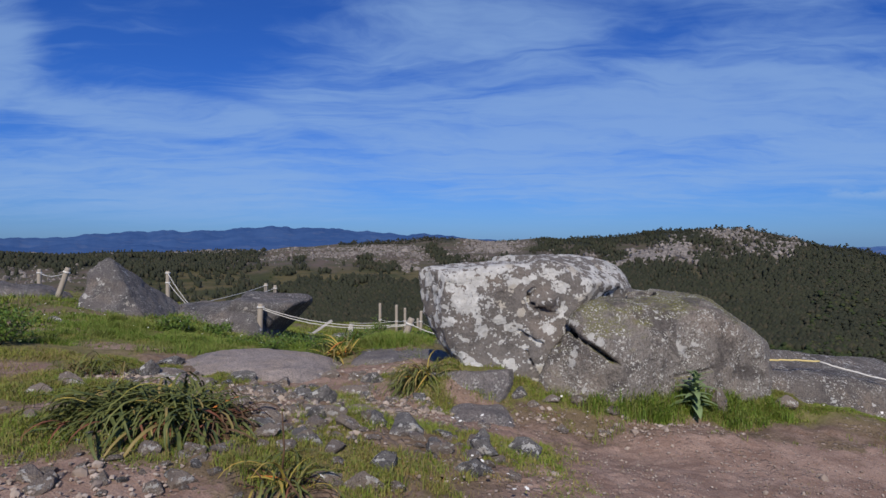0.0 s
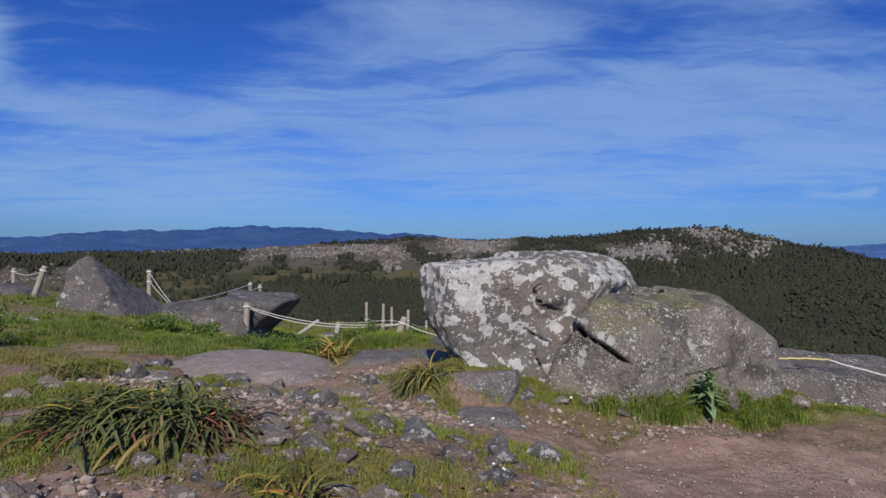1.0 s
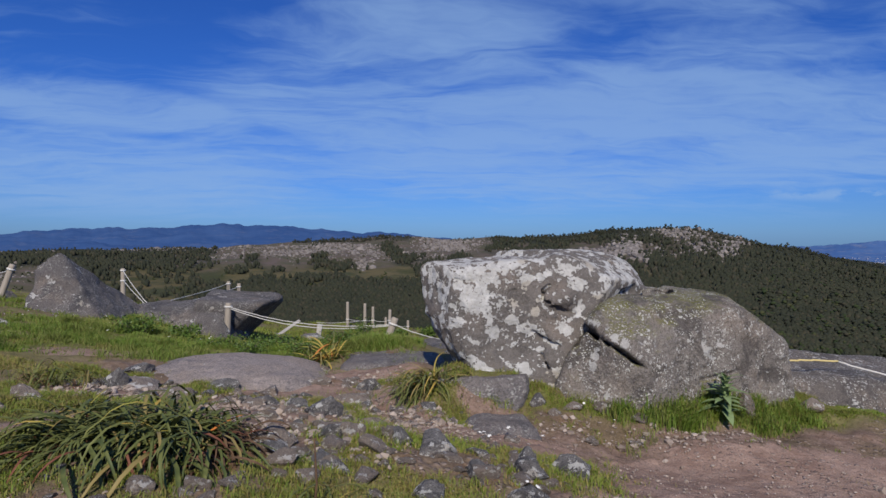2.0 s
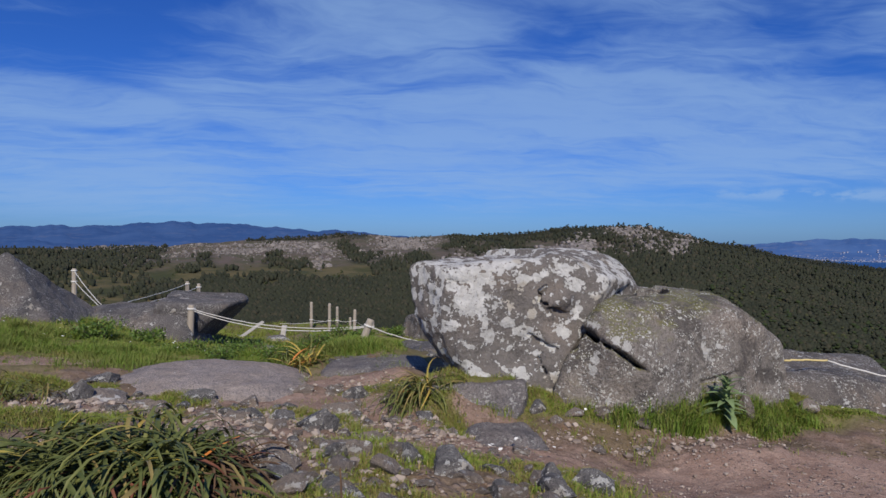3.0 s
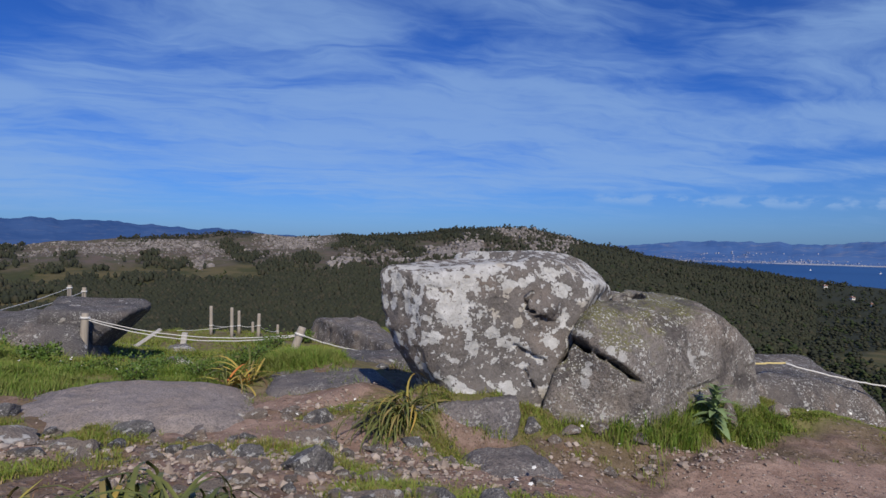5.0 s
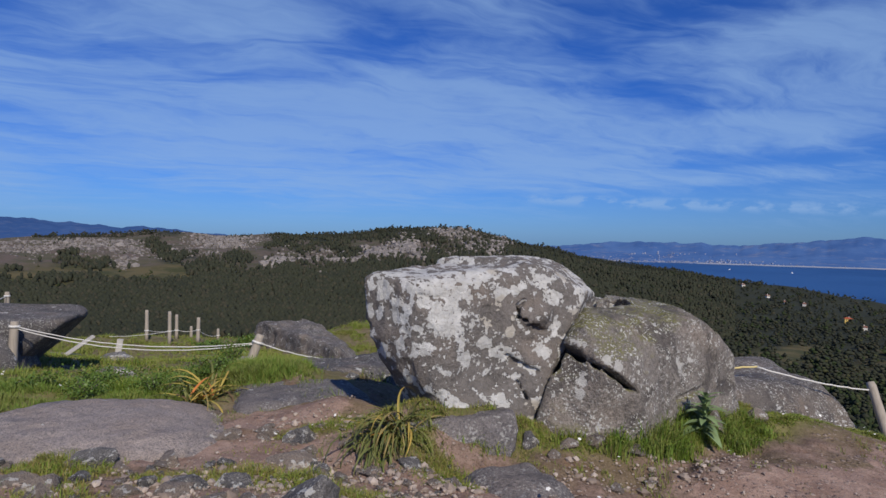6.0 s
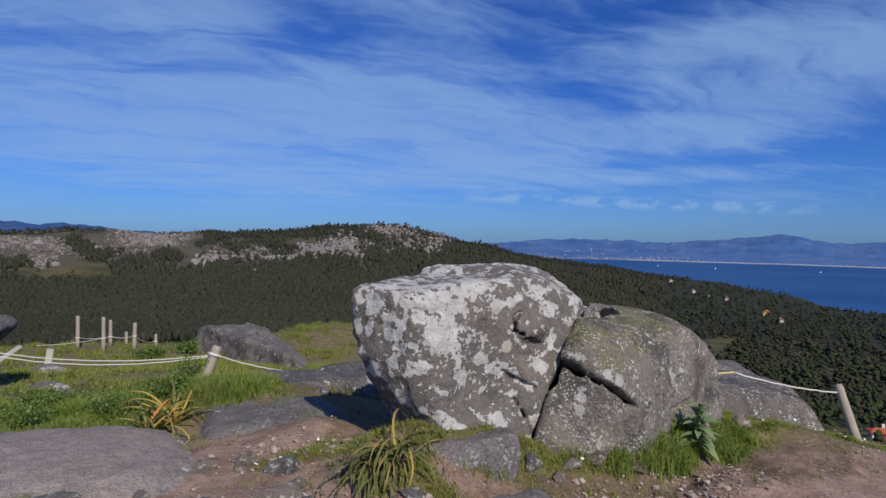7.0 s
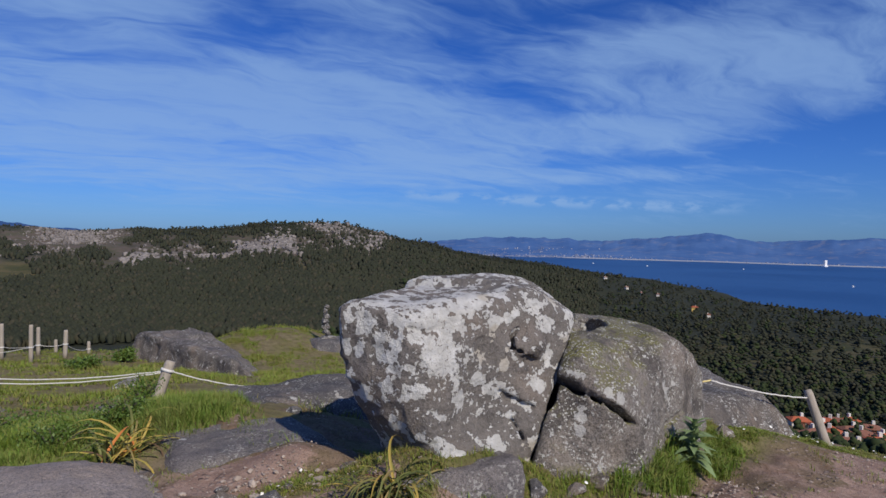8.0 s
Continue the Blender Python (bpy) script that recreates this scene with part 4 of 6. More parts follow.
tagged(new("rock_slab", rock_mesh("slab_pale", "slab_rock", lambda p: cap(p, (-2.56, 8.36, -0.36), (1.30, 1.16, 0.47)), (-4.1, 7.0, -0.5), (-1.1, 9.8, 0.3), 0.035, 0.035, 1.6, 8)), "broad pale slab of smooth granite sunk in turf", "rock")
slab("slab_behind", "slab_dark", "flat dull grey granite slab level with the turf", box_planes(-1.22, 0.0, 8.65, 9.5, -0.4, -0.01, 0.8, (0.0, 0.02)), (-1.9, 8.0, -0.45), (0.7, 10.1, 0.3), 0.04, 0.03, 0.08, 9)
slab("slab_front", "slab_dark", "dark angular stone slab tilted on the turf", [((-0.256, -0.807, 0.53), (0.37, 6.75, -0.11)), ((-0.05, 0.1, 1), (0.3, 7.05, 0.15)), ((-0.80, -0.45, 0.25), (-0.20, 7.06, 0.15)), ((0.90, -0.25, 0.2), (0.72, 6.78, 0.07)), ((0.62, -0.72, -0.1), (0.58, 6.66, -0.05)), ((0, 1, 0.1), (0.3, 7.35, 0)), ((0, 0, -1), (0.36, 6.9, -0.4))], (-0.6, 6.2, -0.45), (1.1, 7.6, 0.4), 0.018, 0.035, 0.02, 10, scale=3.0)
slab("slab_low", "slab_dark", "flat worn stone half buried in the path", box_planes(0.12, 0.60, 5.92, 6.42, -0.4, -0.05, 0.9, (0.0, 0.06)), (-0.5, 5.3, -0.45), (1.2, 7.0, 0.2), 0.025, 0.03, 0.06, 11, scale=4.0)
# low rock along the rope at the back, and the long low rock beyond the dome
slab("rock_low", "grey_rock", "long low grey rock with pale lichen in the turf", box_planes(-0.1, 3.2, 10.7, 11.6, -0.9, -0.15, 0.7, (0.0, 0.06)), (-1.4, 9.8, -1.0), (4.0, 12.0, 0.4), 0.06, 0.1, 0.15, 12)
slab("rock_right", "edge_rock", "long low weathered rock beside the path's edge", [((0.1, -0.12, 1), (5.0, 8.2, -0.06)), ((0.15, -1, 0.55), (5.0, 7.66, -0.25)), ((0.9, -0.4, 0.75), (5.95, 7.9, -0.3)), ((-1, 0, 0.1), (3.6, 8, 0)), ((0, 1, 0.3), (5, 9.2, -0.3)), ((0, 0, -1), (5, 8, -1.2))], (3.3, 7.0, -1.25), (7.0, 9.7, 0.4), 0.05, 0.07, 0.12, 13)
# rocks by the rope on the far side
slab("rock_pointed", "grey_rock", "great pointed slab of dark grey granite", [((-1, -0.15, 0.06), (-7.22, 12.6, 0.59)), ((-0.66, 0.1, 0.76), (-6.86, 12.9, 1.26)), ((0.80, 0.05, 0.60), (-6.78, 12.9, 1.26)), ((0.22, 0.50, 0.84), (-6.8, 12.9, 1.26)), ((0.15, -0.90, 0.40), (-6.75, 12.62, 0.9)), ((0, 1, 0.2), (-6.5, 15.0, 0.2)), ((0, 0, -1), (-6.5, 13, -0.6))], (-8.2, 11.3, -0.65), (-4.6, 15.6, 1.7), 0.045, 0.11, 0.09, 14, "rocks by the rope")
slab("rock_long", "grey_rock", "long low dark grey rock with pale lichen spots", box_planes(-6.35, -4.15, 13.9, 15.2, -0.9, 0.10, 0.3, (-0.02, 0.1)), (-7.1, 13.2, -0.95), (-3.4, 15.9, 0.6), 0.055, 0.08, 0.2, 15, "rocks by the rope")
slab("rock_beak", "grey_rock", "dark overhanging rock with a beak-like end", [((0.08, -0.12, 1), (-4.0, 14.8, 0.27)), ((0.75, -0.2, -0.85), (-3.55, 14.6, -0.05)), ((1, 0.1, 0.4), (-3.15, 14.8, 0.2)), ((0.1, -1, -0.1), (-4.0, 14.2, 0.1)), ((0, 1, 0.2), (-4, 15.6, 0)), ((-1, -0.1, 0.3), (-4.85, 14.6, 0.1)), ((0, 0, -1), (-4, 14.8, -0.9))], (-5.4, 13.7, -0.95), (-2.7, 16.1, 0.8), 0.05, 0.05, 0.1, 16, "rocks by the rope")
slab("rock_far_left", "grey_rock", "dark grey rock in the turf by a rope post", box_planes(-12.6, -10.4, 16.2, 17.4, -0.6, 0.42, 0.5, (-0.1, 0)), (-13.4, 15.5, -0.7), (-9.6, 18.1, 0.8), 0.07, 0.09, 0.2, 17)
slab("rock_brow", "edge_rock", "large pale grey boulder at the edge of the turf", [((0.03, -0.05, 1), (2.0, 24.0, -1.50)), ((-0.93, -0.37, 0.22), (1.62, 23.5, -1.8)), ((0.80, -0.08, 1), (2.75, 23.2, -1.45)), ((0.1, -1, 0.9), (2.8, 19.4, -1.95)), ((0, 1, 0.3), (3, 25.6, -2)), ((0, 0, -1), (3, 24, -3.4)), ((1, 0, 0.2), (4.6, 24, -2.8))], (0.2, 18.2, -3.5), (5.2, 26.6, -1.0), 0.07, 0.16, 0.14, 18)
slab("rock_brow_small", "grey_rock", "flat grey rock on the turf's edge", box_planes(6.9, 8.6, 24.6, 25.9, -3.8, -2.1, 0.6), (5.9, 23.7, -3.9), (9.6, 26.9, -1.8), 0.09, 0.1, 0.2, 19)


# ---- field stones ----
def stone_shape(seed, mat, cuts=9, flat=0.7, fine=4):
    rng = random.Random(seed)
    bm = bmesh.new()
    bmesh.ops.create_icosphere(bm, subdivisions=fine, radius=1.0)
    planes = []
    for _ in range(cuts):
        d = Vector((rng.uniform(-1, 1), rng.uniform(-1, 1), rng.uniform(-0.5, 1))).normalized()
        planes.append((d, rng.uniform(0.38, 0.74)))
    for v in bm.verts:
        for d, h in planes:
            e = v.co.dot(d) - h
            if e > 0:
                v.co -= d * e * 0.99
        q = v.co * 1.7 + Vector((seed * 3.1, 0, 0))
        v.co += v.co.normalized() * (0.06 * noise.noise(q) + 0.045 * noise.noise(q * 3.1) + 0.03 * noise.noise(q * 7.0))
        v.co.z *= flat
    me = from_bm("stone", bm, mat, True)
    me.set_sharp_from_angle(angle=radians(24))
    return me


DARK = [stone_shape(s, "stone_dark", 13, 0.72) for s in range(6)]
PALE = [stone_shape(s + 20, "stone_pale", 12, 0.68) for s in range(6)]


SMALL_DARK = [stone_shape(s + 40, "stone_dark", 11, 0.72, 3) for s in range(6)]
SMALL_PALE = [stone_shape(s + 60, "stone_pale", 11, 0.68, 3) for s in range(6)]


def stones(rows, shapes, label, sunk=0.35, seed=1):
    """Rows of (x, y, width, breadth, height) in metres."""
    rng = random.Random(seed)
    for k, (x, y, w, b, h) in enumerate(rows):
        ob = new("stone", shapes[(k * 5 + seed) % len(shapes)])
        z = float(height(x, y))
        ob.matrix_world = Matrix.Translation((x, y, z + h * (0.42 - sunk))) @ Euler((rng.uniform(-0.15, 0.15), rng.uniform(-0.15, 0.15), rng.uniform(-0.5, 0.5) + rng.choice((0, math.pi)))).to_matrix().to_4x4() @ Matrix.Diagonal((w / 1.75, b / 1.75, h / 1.3, 1))
        tagged(ob, label, "stone", "stones in the turf")


stones([(-1.48, 6.61, 0.37, 0.3, 0.19), (-1.78, 6.57, 0.27, 0.22, 0.22), (-1.15, 5.88, 0.42, 0.34, 0.3), (-0.52, 5.01, 0.25, 0.24, 0.3), (-0.26, 4.84, 0.37, 0.32, 0.28), (0.02, 4.94, 0.24, 0.19, 0.14), (0.3, 4.68, 0.23, 0.18, 0.3), (-0.84, 7.66, 0.32, 0.28, 0.3), (-3.49, 8.03, 0.46, 0.37, 0.18),
        (-0.94, 4.27, 0.32, 0.26, 0.15), (-0.03, 4.46, 0.21, 0.17, 0.12), (-2.41, 7.39, 0.37, 0.3, 0.19), (-0.36, 3.98, 0.32, 0.22, 0.17), (0.22, 4.2, 0.25, 0.2, 0.18), (-3.37, 7.13, 0.37, 0.3, 0.35), (0.66, 4.95, 0.37, 0.36, 0.29), (0.84, 6.78, 0.20, 0.2, 0.18)], DARK, "dark granite stone with lichen bedded in the turf", 0.33, 1)
stones([(-1.0, 7.22, 0.47, 0.38, 0.16), (-0.73, 5.72, 0.34, 0.27, 0.18), (-1.59, 5.58, 0.27, 0.21, 0.15), (-1.32, 4.66, 0.29, 0.26, 0.25), (-0.94, 4.98, 0.34, 0.27, 0.22), (-1.44, 7.91, 0.28, 0.22, 0.17), (-3.28, 7.28, 0.69, 0.56, 0.16), (-1.2, 4.26, 0.24, 0.19, 0.14), (-1.11, 4.35, 0.18, 0.14, 0.14),
        (-0.51, 6.75, 0.22, 0.18, 0.10), (-1.7, 5.28, 0.21, 0.17, 0.18), (-2.04, 7.64, 0.26, 0.21, 0.12), (-2.76, 7.08, 0.36, 0.29, 0.13), (-1.1, 7.96, 0.2, 0.16, 0.14), (-1.83, 7.71, 0.23, 0.19, 0.11)], PALE, "pale weathered stone bedded in gravel and turf", 0.33, 2)
stones([(-0.45, 3.64, 0.23, 0.18, 0.19), (-0.01, 4.44, 0.19, 0.15, 0.11), (-1.45, 3.47, 0.21, 0.18, 0.19), (-1.83, 3.88, 0.2, 0.16, 0.16), (-0.91, 4.28, 0.18, 0.15, 0.17), (-0.7, 4.16, 0.18, 0.14, 0.11), (-0.71, 3.7, 0.23, 0.18, 0.13), (-1.55, 3.91, 0.14, 0.11, 0.1), (-3.69, 6.23, 0.38, 0.3, 0.29), (-3.78, 5.85, 0.39, 0.31, 0.23),
        (-3.15, 4.73, 0.21, 0.17, 0.15), (-1.32, 3.61, 0.11, 0.09, 0.08), (-1.87, 3.42, 0.13, 0.11, 0.12), (-2.22, 3.48, 0.13, 0.11, 0.1), (-0.25, 3.65, 0.12, 0.1, 0.09)], PALE, "pale stone lying in turf and trodden earth", 0.33, 5)
stones([(-0.57, 7.28, 0.19, 0.15, 0.15), (-0.85, 7.32, 0.14, 0.12, 0.13), (-0.61, 4.32, 0.09, 0.07, 0.1), (-1.52, 8.72, 0.30, 0.2, 0.18), (1.16, 6.10, 0.13, 0.11, 0.11), (1.62, 6.27, 0.14, 0.10, 0.09), (1.72, 6.36, 0.07, 0.06, 0.06), (3.07, 7.0, 0.20, 0.16, 0.38), (3.94, 7.27, 0.28, 0.22, 0.22), (1.46, 6.76, 0.26, 0.18, 0.2),
        (1.80, 6.63, 0.20, 0.14, 0.13), (3.21, 6.88, 0.17, 0.10, 0.09), (2.33, 6.78, 0.2, 0.12, 0.1), (0.95, 6.62, 0.16, 0.12, 0.12), (1.15, 6.72, 0.2, 0.14, 0.12)], PALE, "small pale stone lying on the bare earth", 0.25, 3)
stones([(-6.6, 10.6, 0.5, 0.4, 0.25), (-7.6, 10.3, 0.45, 0.3, 0.2), (-8.4, 11.4, 0.6, 0.4, 0.22), (-7.0, 9.4, 0.35, 0.3, 0.2), (-2.1, 13.0, 0.6, 0.4, 0.3), (-1.3, 13.8, 0.7, 0.5, 0.3), (-2.8, 15.5, 0.9, 0.6, 0.4), (-1.0, 15.2, 0.8, 0.6, 0.4), (-1.9, 11.6, 0.35, 0.3, 0.22), (0.2, 9.9, 0.3, 0.2, 0.2),
        (-3.0, 18.0, 1.0, 0.7, 0.5), (-0.4, 17.5, 0.9, 0.7, 0.4)], DARK, "grey stone half hidden in rough turf", 0.4, 4)


def rubble():
    """Small loose stones strewn among the larger ones."""
    rng = random.Random(77)
    kept = 0
    for _ in range(5200):
        x, y = rng.uniform(-3.6, 1.1), rng.uniform(3.0, 8.2)
        if rng.random() > float(blobs(np.array([x]), np.array([y]), [(-0.7, 6.4, 0.6, 0.5, 0), (-0.2, 5.2, 0.6, 0.5, 0), (-1.3, 5.9, 0.9, 0.6, 0), (-0.9, 4.7, 0.7, 0.6, 0), (-1.7, 3.6, 0.9, 0.6, 0), (-2.1, 6.9, 0.9, 0.5, 0), (-0.8, 7.6, 0.5, 0.4, 0), (0.0, 4.6, 0.6, 0.4, 0), (-3.2, 7.0, 0.6, 0.4, 0)], 0.6, 4)[0]) * 0.5:
            continue
        s = min(0.052 * math.exp(rng.gauss(0, 0.5)), 0.15)
        ob = new("stone", (SMALL_PALE if rng.random() < 0.7 else SMALL_DARK)[rng.randrange(6)])
        ob.matrix_world = Matrix.Translation((x, y, float(height(x, y)) + s * 0.12)) @ Euler((rng.uniform(-0.4, 0.4), rng.uniform(-0.4, 0.4), rng.uniform(0, 6.28))).to_matrix().to_4x4() @ Matrix.Diagonal((s * rng.uniform(0.8, 1.3), s, s * rng.uniform(0.7, 1.0), 1))
        tagged(ob, "small loose stone among gravel and turf", "stone", "loose stones")
        kept += 1
        if kept >= 300:
            break


rubble()


# ---- posts and ropes ----
def post(x, y, tall, lean=(0.0, 0.0), girth=0.05, label="weathered round wooden post carrying a rope", knots=(0.86,), sunk=0.04):
    """A post; lean: how far its top stands off along x and y. Returns the point where the rope is tied."""
    rng = random.Random(int(abs(x * 131 + y * 57)))
    base = np.array((x, y, float(height(x, y))))
    top = base + np.array((lean[0], lean[1], math.sqrt(max(tall ** 2 - lean[0] ** 2 - lean[1] ** 2, 0.01))))
    way = (top - base) / tall
    pts = [base - way * sunk + (top - base + way * sunk) * s - base for s in (0, 0.25, 0.5, 0.75, 0.93, 1.0)]
    v, q = tube(pts, [girth * 1.04, girth, girth * 1.02, girth * 0.98, girth * 0.97, girth * 0.82], 10, True, 0.05, rng)
    ob = new("post", mesh_np("post", v, q, "wood"))
    ob.location = base
    tagged(ob, label, "post", "rope posts")
    for s in knots:
        c = way * tall * s
        ring = [c + way * 0.018 * w for w in (-1, -0.3, 0.3, 1)]
        v, q = tube(ring, [girth * 1.16, girth * 1.28, girth * 1.28, girth * 1.16], 10)
        part("rope_knot", mesh_np("rope_knot", v, q, "rope"), ob, "white rope wound round the post")
    return base + way * tall * (knots[0] if knots else 0.86)


def rope(a, b, sag, label="sagging white rope strung between wooden posts", r=0.0085, mat="rope", steps=22):
    a, b = np.array(a, float), np.array(b, float)
    rng = random.Random(int(abs(a[0] * 97 + b[1] * 31)))
    pts = []
    for k in range(steps + 1):
        s = k / steps
        p = a + (b - a) * s
        p[2] -= sag * 4 * s * (1 - s)
        pts.append(p + np.array([rng.uniform(-1, 1) * 0.004 for _ in range(3)]))
    v, q = tube(pts, r, 6)
    ob = new("rope", mesh_np("rope", v - a, q, mat))
    ob.location = a
    tagged(ob, label, "rope", "ropes")


p_left = post(-12.2, 19.0, 0.74, (0.02, 0), 0.06)
p_lean = post(-8.35, 13.6, 0.72, (0.22, 0.05), 0.06, "leaning weathered post beside the pointed rock")
p_tall = post(-7.66, 17.5, 0.74 - float(height(-7.66, 17.5)), (0.0, 0.0), 0.055, knots=(0.95, 0.7))
p_back = post(-5.74, 20.3, 0.22 - float(height(-5.74, 20.3)), (0.0, 0.0), 0.055, knots=(0.94,))
p_back2 = post(-5.30, 19.7, 0.20 - float(height(-5.30, 19.7)), (0.02, 0.0), 0.055, knots=(0.92,))
p_front = post(-4.10, 14.0, 0.20 - float(height(-4.10, 14.0)), (0.03, 0.0), 0.065, knots=(0.90,))
p_mid = post(-0.88, 12.05, 0.17 - float(height(-0.88, 12.05)), (0.26, 0.03), 0.068, "leaning weathered wooden post carrying a white rope", knots=(0.84,))
p_e = post(-2.49, 24.3, max(-0.81 - float(height(-2.49, 24.3)), 0.4), (0.0, 0.0), 0.055, knots=(0.33,))
p_f = post(-1.83, 23.9, max(-0.83 - float(height(-1.83, 23.9)), 0.4), (0.0, 0.0), 0.055, knots=(0.4,))
p_g = post(-1.61, 25.5, max(-1.12 - float(height(-1.61, 25.5)), 0.4), (0.0, 0.0), 0.055, knots=(0.35,))
p_h = post(-0.96, 25.0, max(-1.18 - float(height(-0.96, 25.0)), 0.4), (0.02, 0.0), 0.06, knots=(0.5,))
p_i = post(-1.13, 26.2, max(-1.86 - float(height(-1.13, 26.2)), 0.4), (0.0, 0.0), 0.05, knots=())
p_j = post(-0.24, 26.2, max(-1.96 - float(height(-0.24, 26.2)), 0.4), (0.0, 0.0), 0.05, knots=(0.4,))
p_right = post(6.10, 7.18, 0.75, (0.06, 0.30), 0.056, "leaning pale wooden post at the path's edge", knots=())
rope(p_left, p_lean, 0.10, "grey rope strung between two far posts", 0.010)
rope(p_tall, (-6.3, 15.6, 0.02), 0.05, "slack white rope running down from a post")
rope(p_tall - np.array((0, 0, 0.25)), (-6.25, 15.4, 0.0), 0.02, "slack white rope running down from a post")
rope(p_back, (-6.0, 16.0, 0.05), 0.03, "white rope running down behind the grey rocks")
rope(p_back2, (-5.6, 15.6, 0.05), 0.04, "white rope running down behind the grey rocks")
rope(p_front, p_mid, 0.17)
rope(p_front - np.array((0, 0, 0.03)), p_mid - np.array((0, 0, 0.015)), 0.205)
rope(p_mid, (0.42, 11.30, -0.20), 0.04, "white rope running from a post down behind a low rock")
rope(p_e, p_g, 0.05)
rope(p_g, p_h, 0.05)
rope(p_f, (-3.4, 22.6, -1.35), 0.04)
rope(p_h, p_j, 0.10)
# the rope over the low rock to the right-hand post
rope((3.86, 7.75, 0.14), (4.72, 7.92, 0.10), -0.015, "yellowed rope lying over a low rock", 0.012, "rope_yellow")
rope((4.72, 7.92, 0.10), p_right, 0.04, "white rope from a low rock to the leaning post", 0.010)


def broken_bench():
    """A collapsed bench: a dark board low on the ground, a pale leg tilted against it, a stub and a stray rail."""
    x, y = -3.85, 19.6
    z = float(height(x, y))
    root = new("broken_bench")
    root.location = (x, y, z)
    tagged(root, "collapsed bench, a dark low board with tilted pale legs", "bench")
    for name, size, at, turn, mat in (("seat_board", (0.8, 0.3, 0.06), (-0.35, 0.1, 0.07), (0, 6, -4), "plank_grey"), ("leg", (0.85, 0.16, 0.05), (0.0, 0.0, 0.26), (0, -32, 25), "plank"),
                                      ("leg", (0.14, 0.16, 0.34), (0.85, 0.6, 0.14), (0, 8, 0), "plank"), ("rail", (0.9, 0.1, 0.05), (0.6, -1.6, 0.06), (0, 0, 8), "plank")):
        bm = bmesh.new()
        bmesh.ops.create_cube(bm, size=1.0)
        bmesh.ops.scale(bm, vec=size, verts=bm.verts)
        bmesh.ops.bevel(bm, geom=bm.edges[:], offset=0.008, segments=2, affect="EDGES")
        part(name, from_bm(name, bm, mat), root, "", pose(*at, *turn))


broken_bench()


def cairn():
    """A slender pile of worked stones on the edge of the turf."""
    x, y = 7.4, 25.3
    root = new("cairn")
    root.location = (x, y, -2.13)
    tagged(root, "slender cairn of stacked grey stones on a rock", "cairn")
    z = 0.0
    for k, (w, h) in enumerate(((0.40, 0.18), (0.22, 0.24), (0.18, 0.22), (0.2, 0.2), (0.16, 0.22), (0.15, 0.2), (0.12, 0.14))):
        ob = part("stacked_stone", DARK[k % 6], root, "", Matrix.Translation((0.02 * (-1) ** k, 0, z + h / 2)) @ Matrix.Diagonal((w, w, h * 0.85, 1)))
        z += h * 0.93


cairn()


# ---- plants ----
def strap(length, width, arch, mat, seed, curl=0.0):
    """A long keeled leaf that rises and bends over; 12 quads."""
    rng = random.Random(seed)
    steps = 9
    verts, faces = [], []
    p, a = np.array((0.0, 0.0, 0.0)), math.pi / 2 - rng.uniform(0.05, 0.25)
    yaw = 0.0
    for k in range(steps + 1):
        s = k / steps
        w = width * (0.75 + 0.5 * s if s < 0.35 else 0.925 * (1 - ((s - 0.35) / 0.65) ** 1.8) + 0.02)
        side = np.array((-math.sin(yaw), math.cos(yaw), 0.0))
        keel = np.array((-math.sin(a) * math.cos(yaw), 0, math.cos(a)))
        verts += [p - side * w / 2 + keel * w * 0.22, p, p + side * w / 2 + keel * w * 0.22]
        p = p + np.array((math.cos(a) * math.cos(yaw), math.cos(a) * math.sin(yaw), math.sin(a))) * length / steps
        a -= arch * (0.5 + 1.1 * s) / steps * 2
        yaw += curl / steps * rng.uniform(0.5, 1.5)
    for k in range(steps):
        for j in (0, 1):
            b = 3 * k + j
            faces.append((b, b + 1, b + 4, b + 3))
    return mesh_np("leaf", verts, faces, mat)


GREEN = [strap(0.48 + 0.045 * k, 0.016 + 0.004 * (k % 3), 1.15 + 0.18 * k, "leaf_strap", k, (-1) ** k * 0.3) for k in range(8)]
BROWN = [strap(0.42 + 0.05 * k, 0.012 + 0.004 * (k % 3), 1.5 + 0.22 * k, "leaf_brown", 30 + k, (-1) ** k * 0.8) for k in range(6)]
GOLD = [strap(0.40 + 0.05 * k, 0.024, 0.45 + 0.2 * k, "leaf_gold", 60 + k, (-1) ** k * 0.5) for k in range(6)]


def heading(rng, sweep):
    """The bearing of a leaf: any, or mostly the way the clump has been swept."""
    return rng.gauss(sweep, 0.75) if sweep is not None and rng.random() < 0.6 else rng.uniform(0, 2 * math.pi)


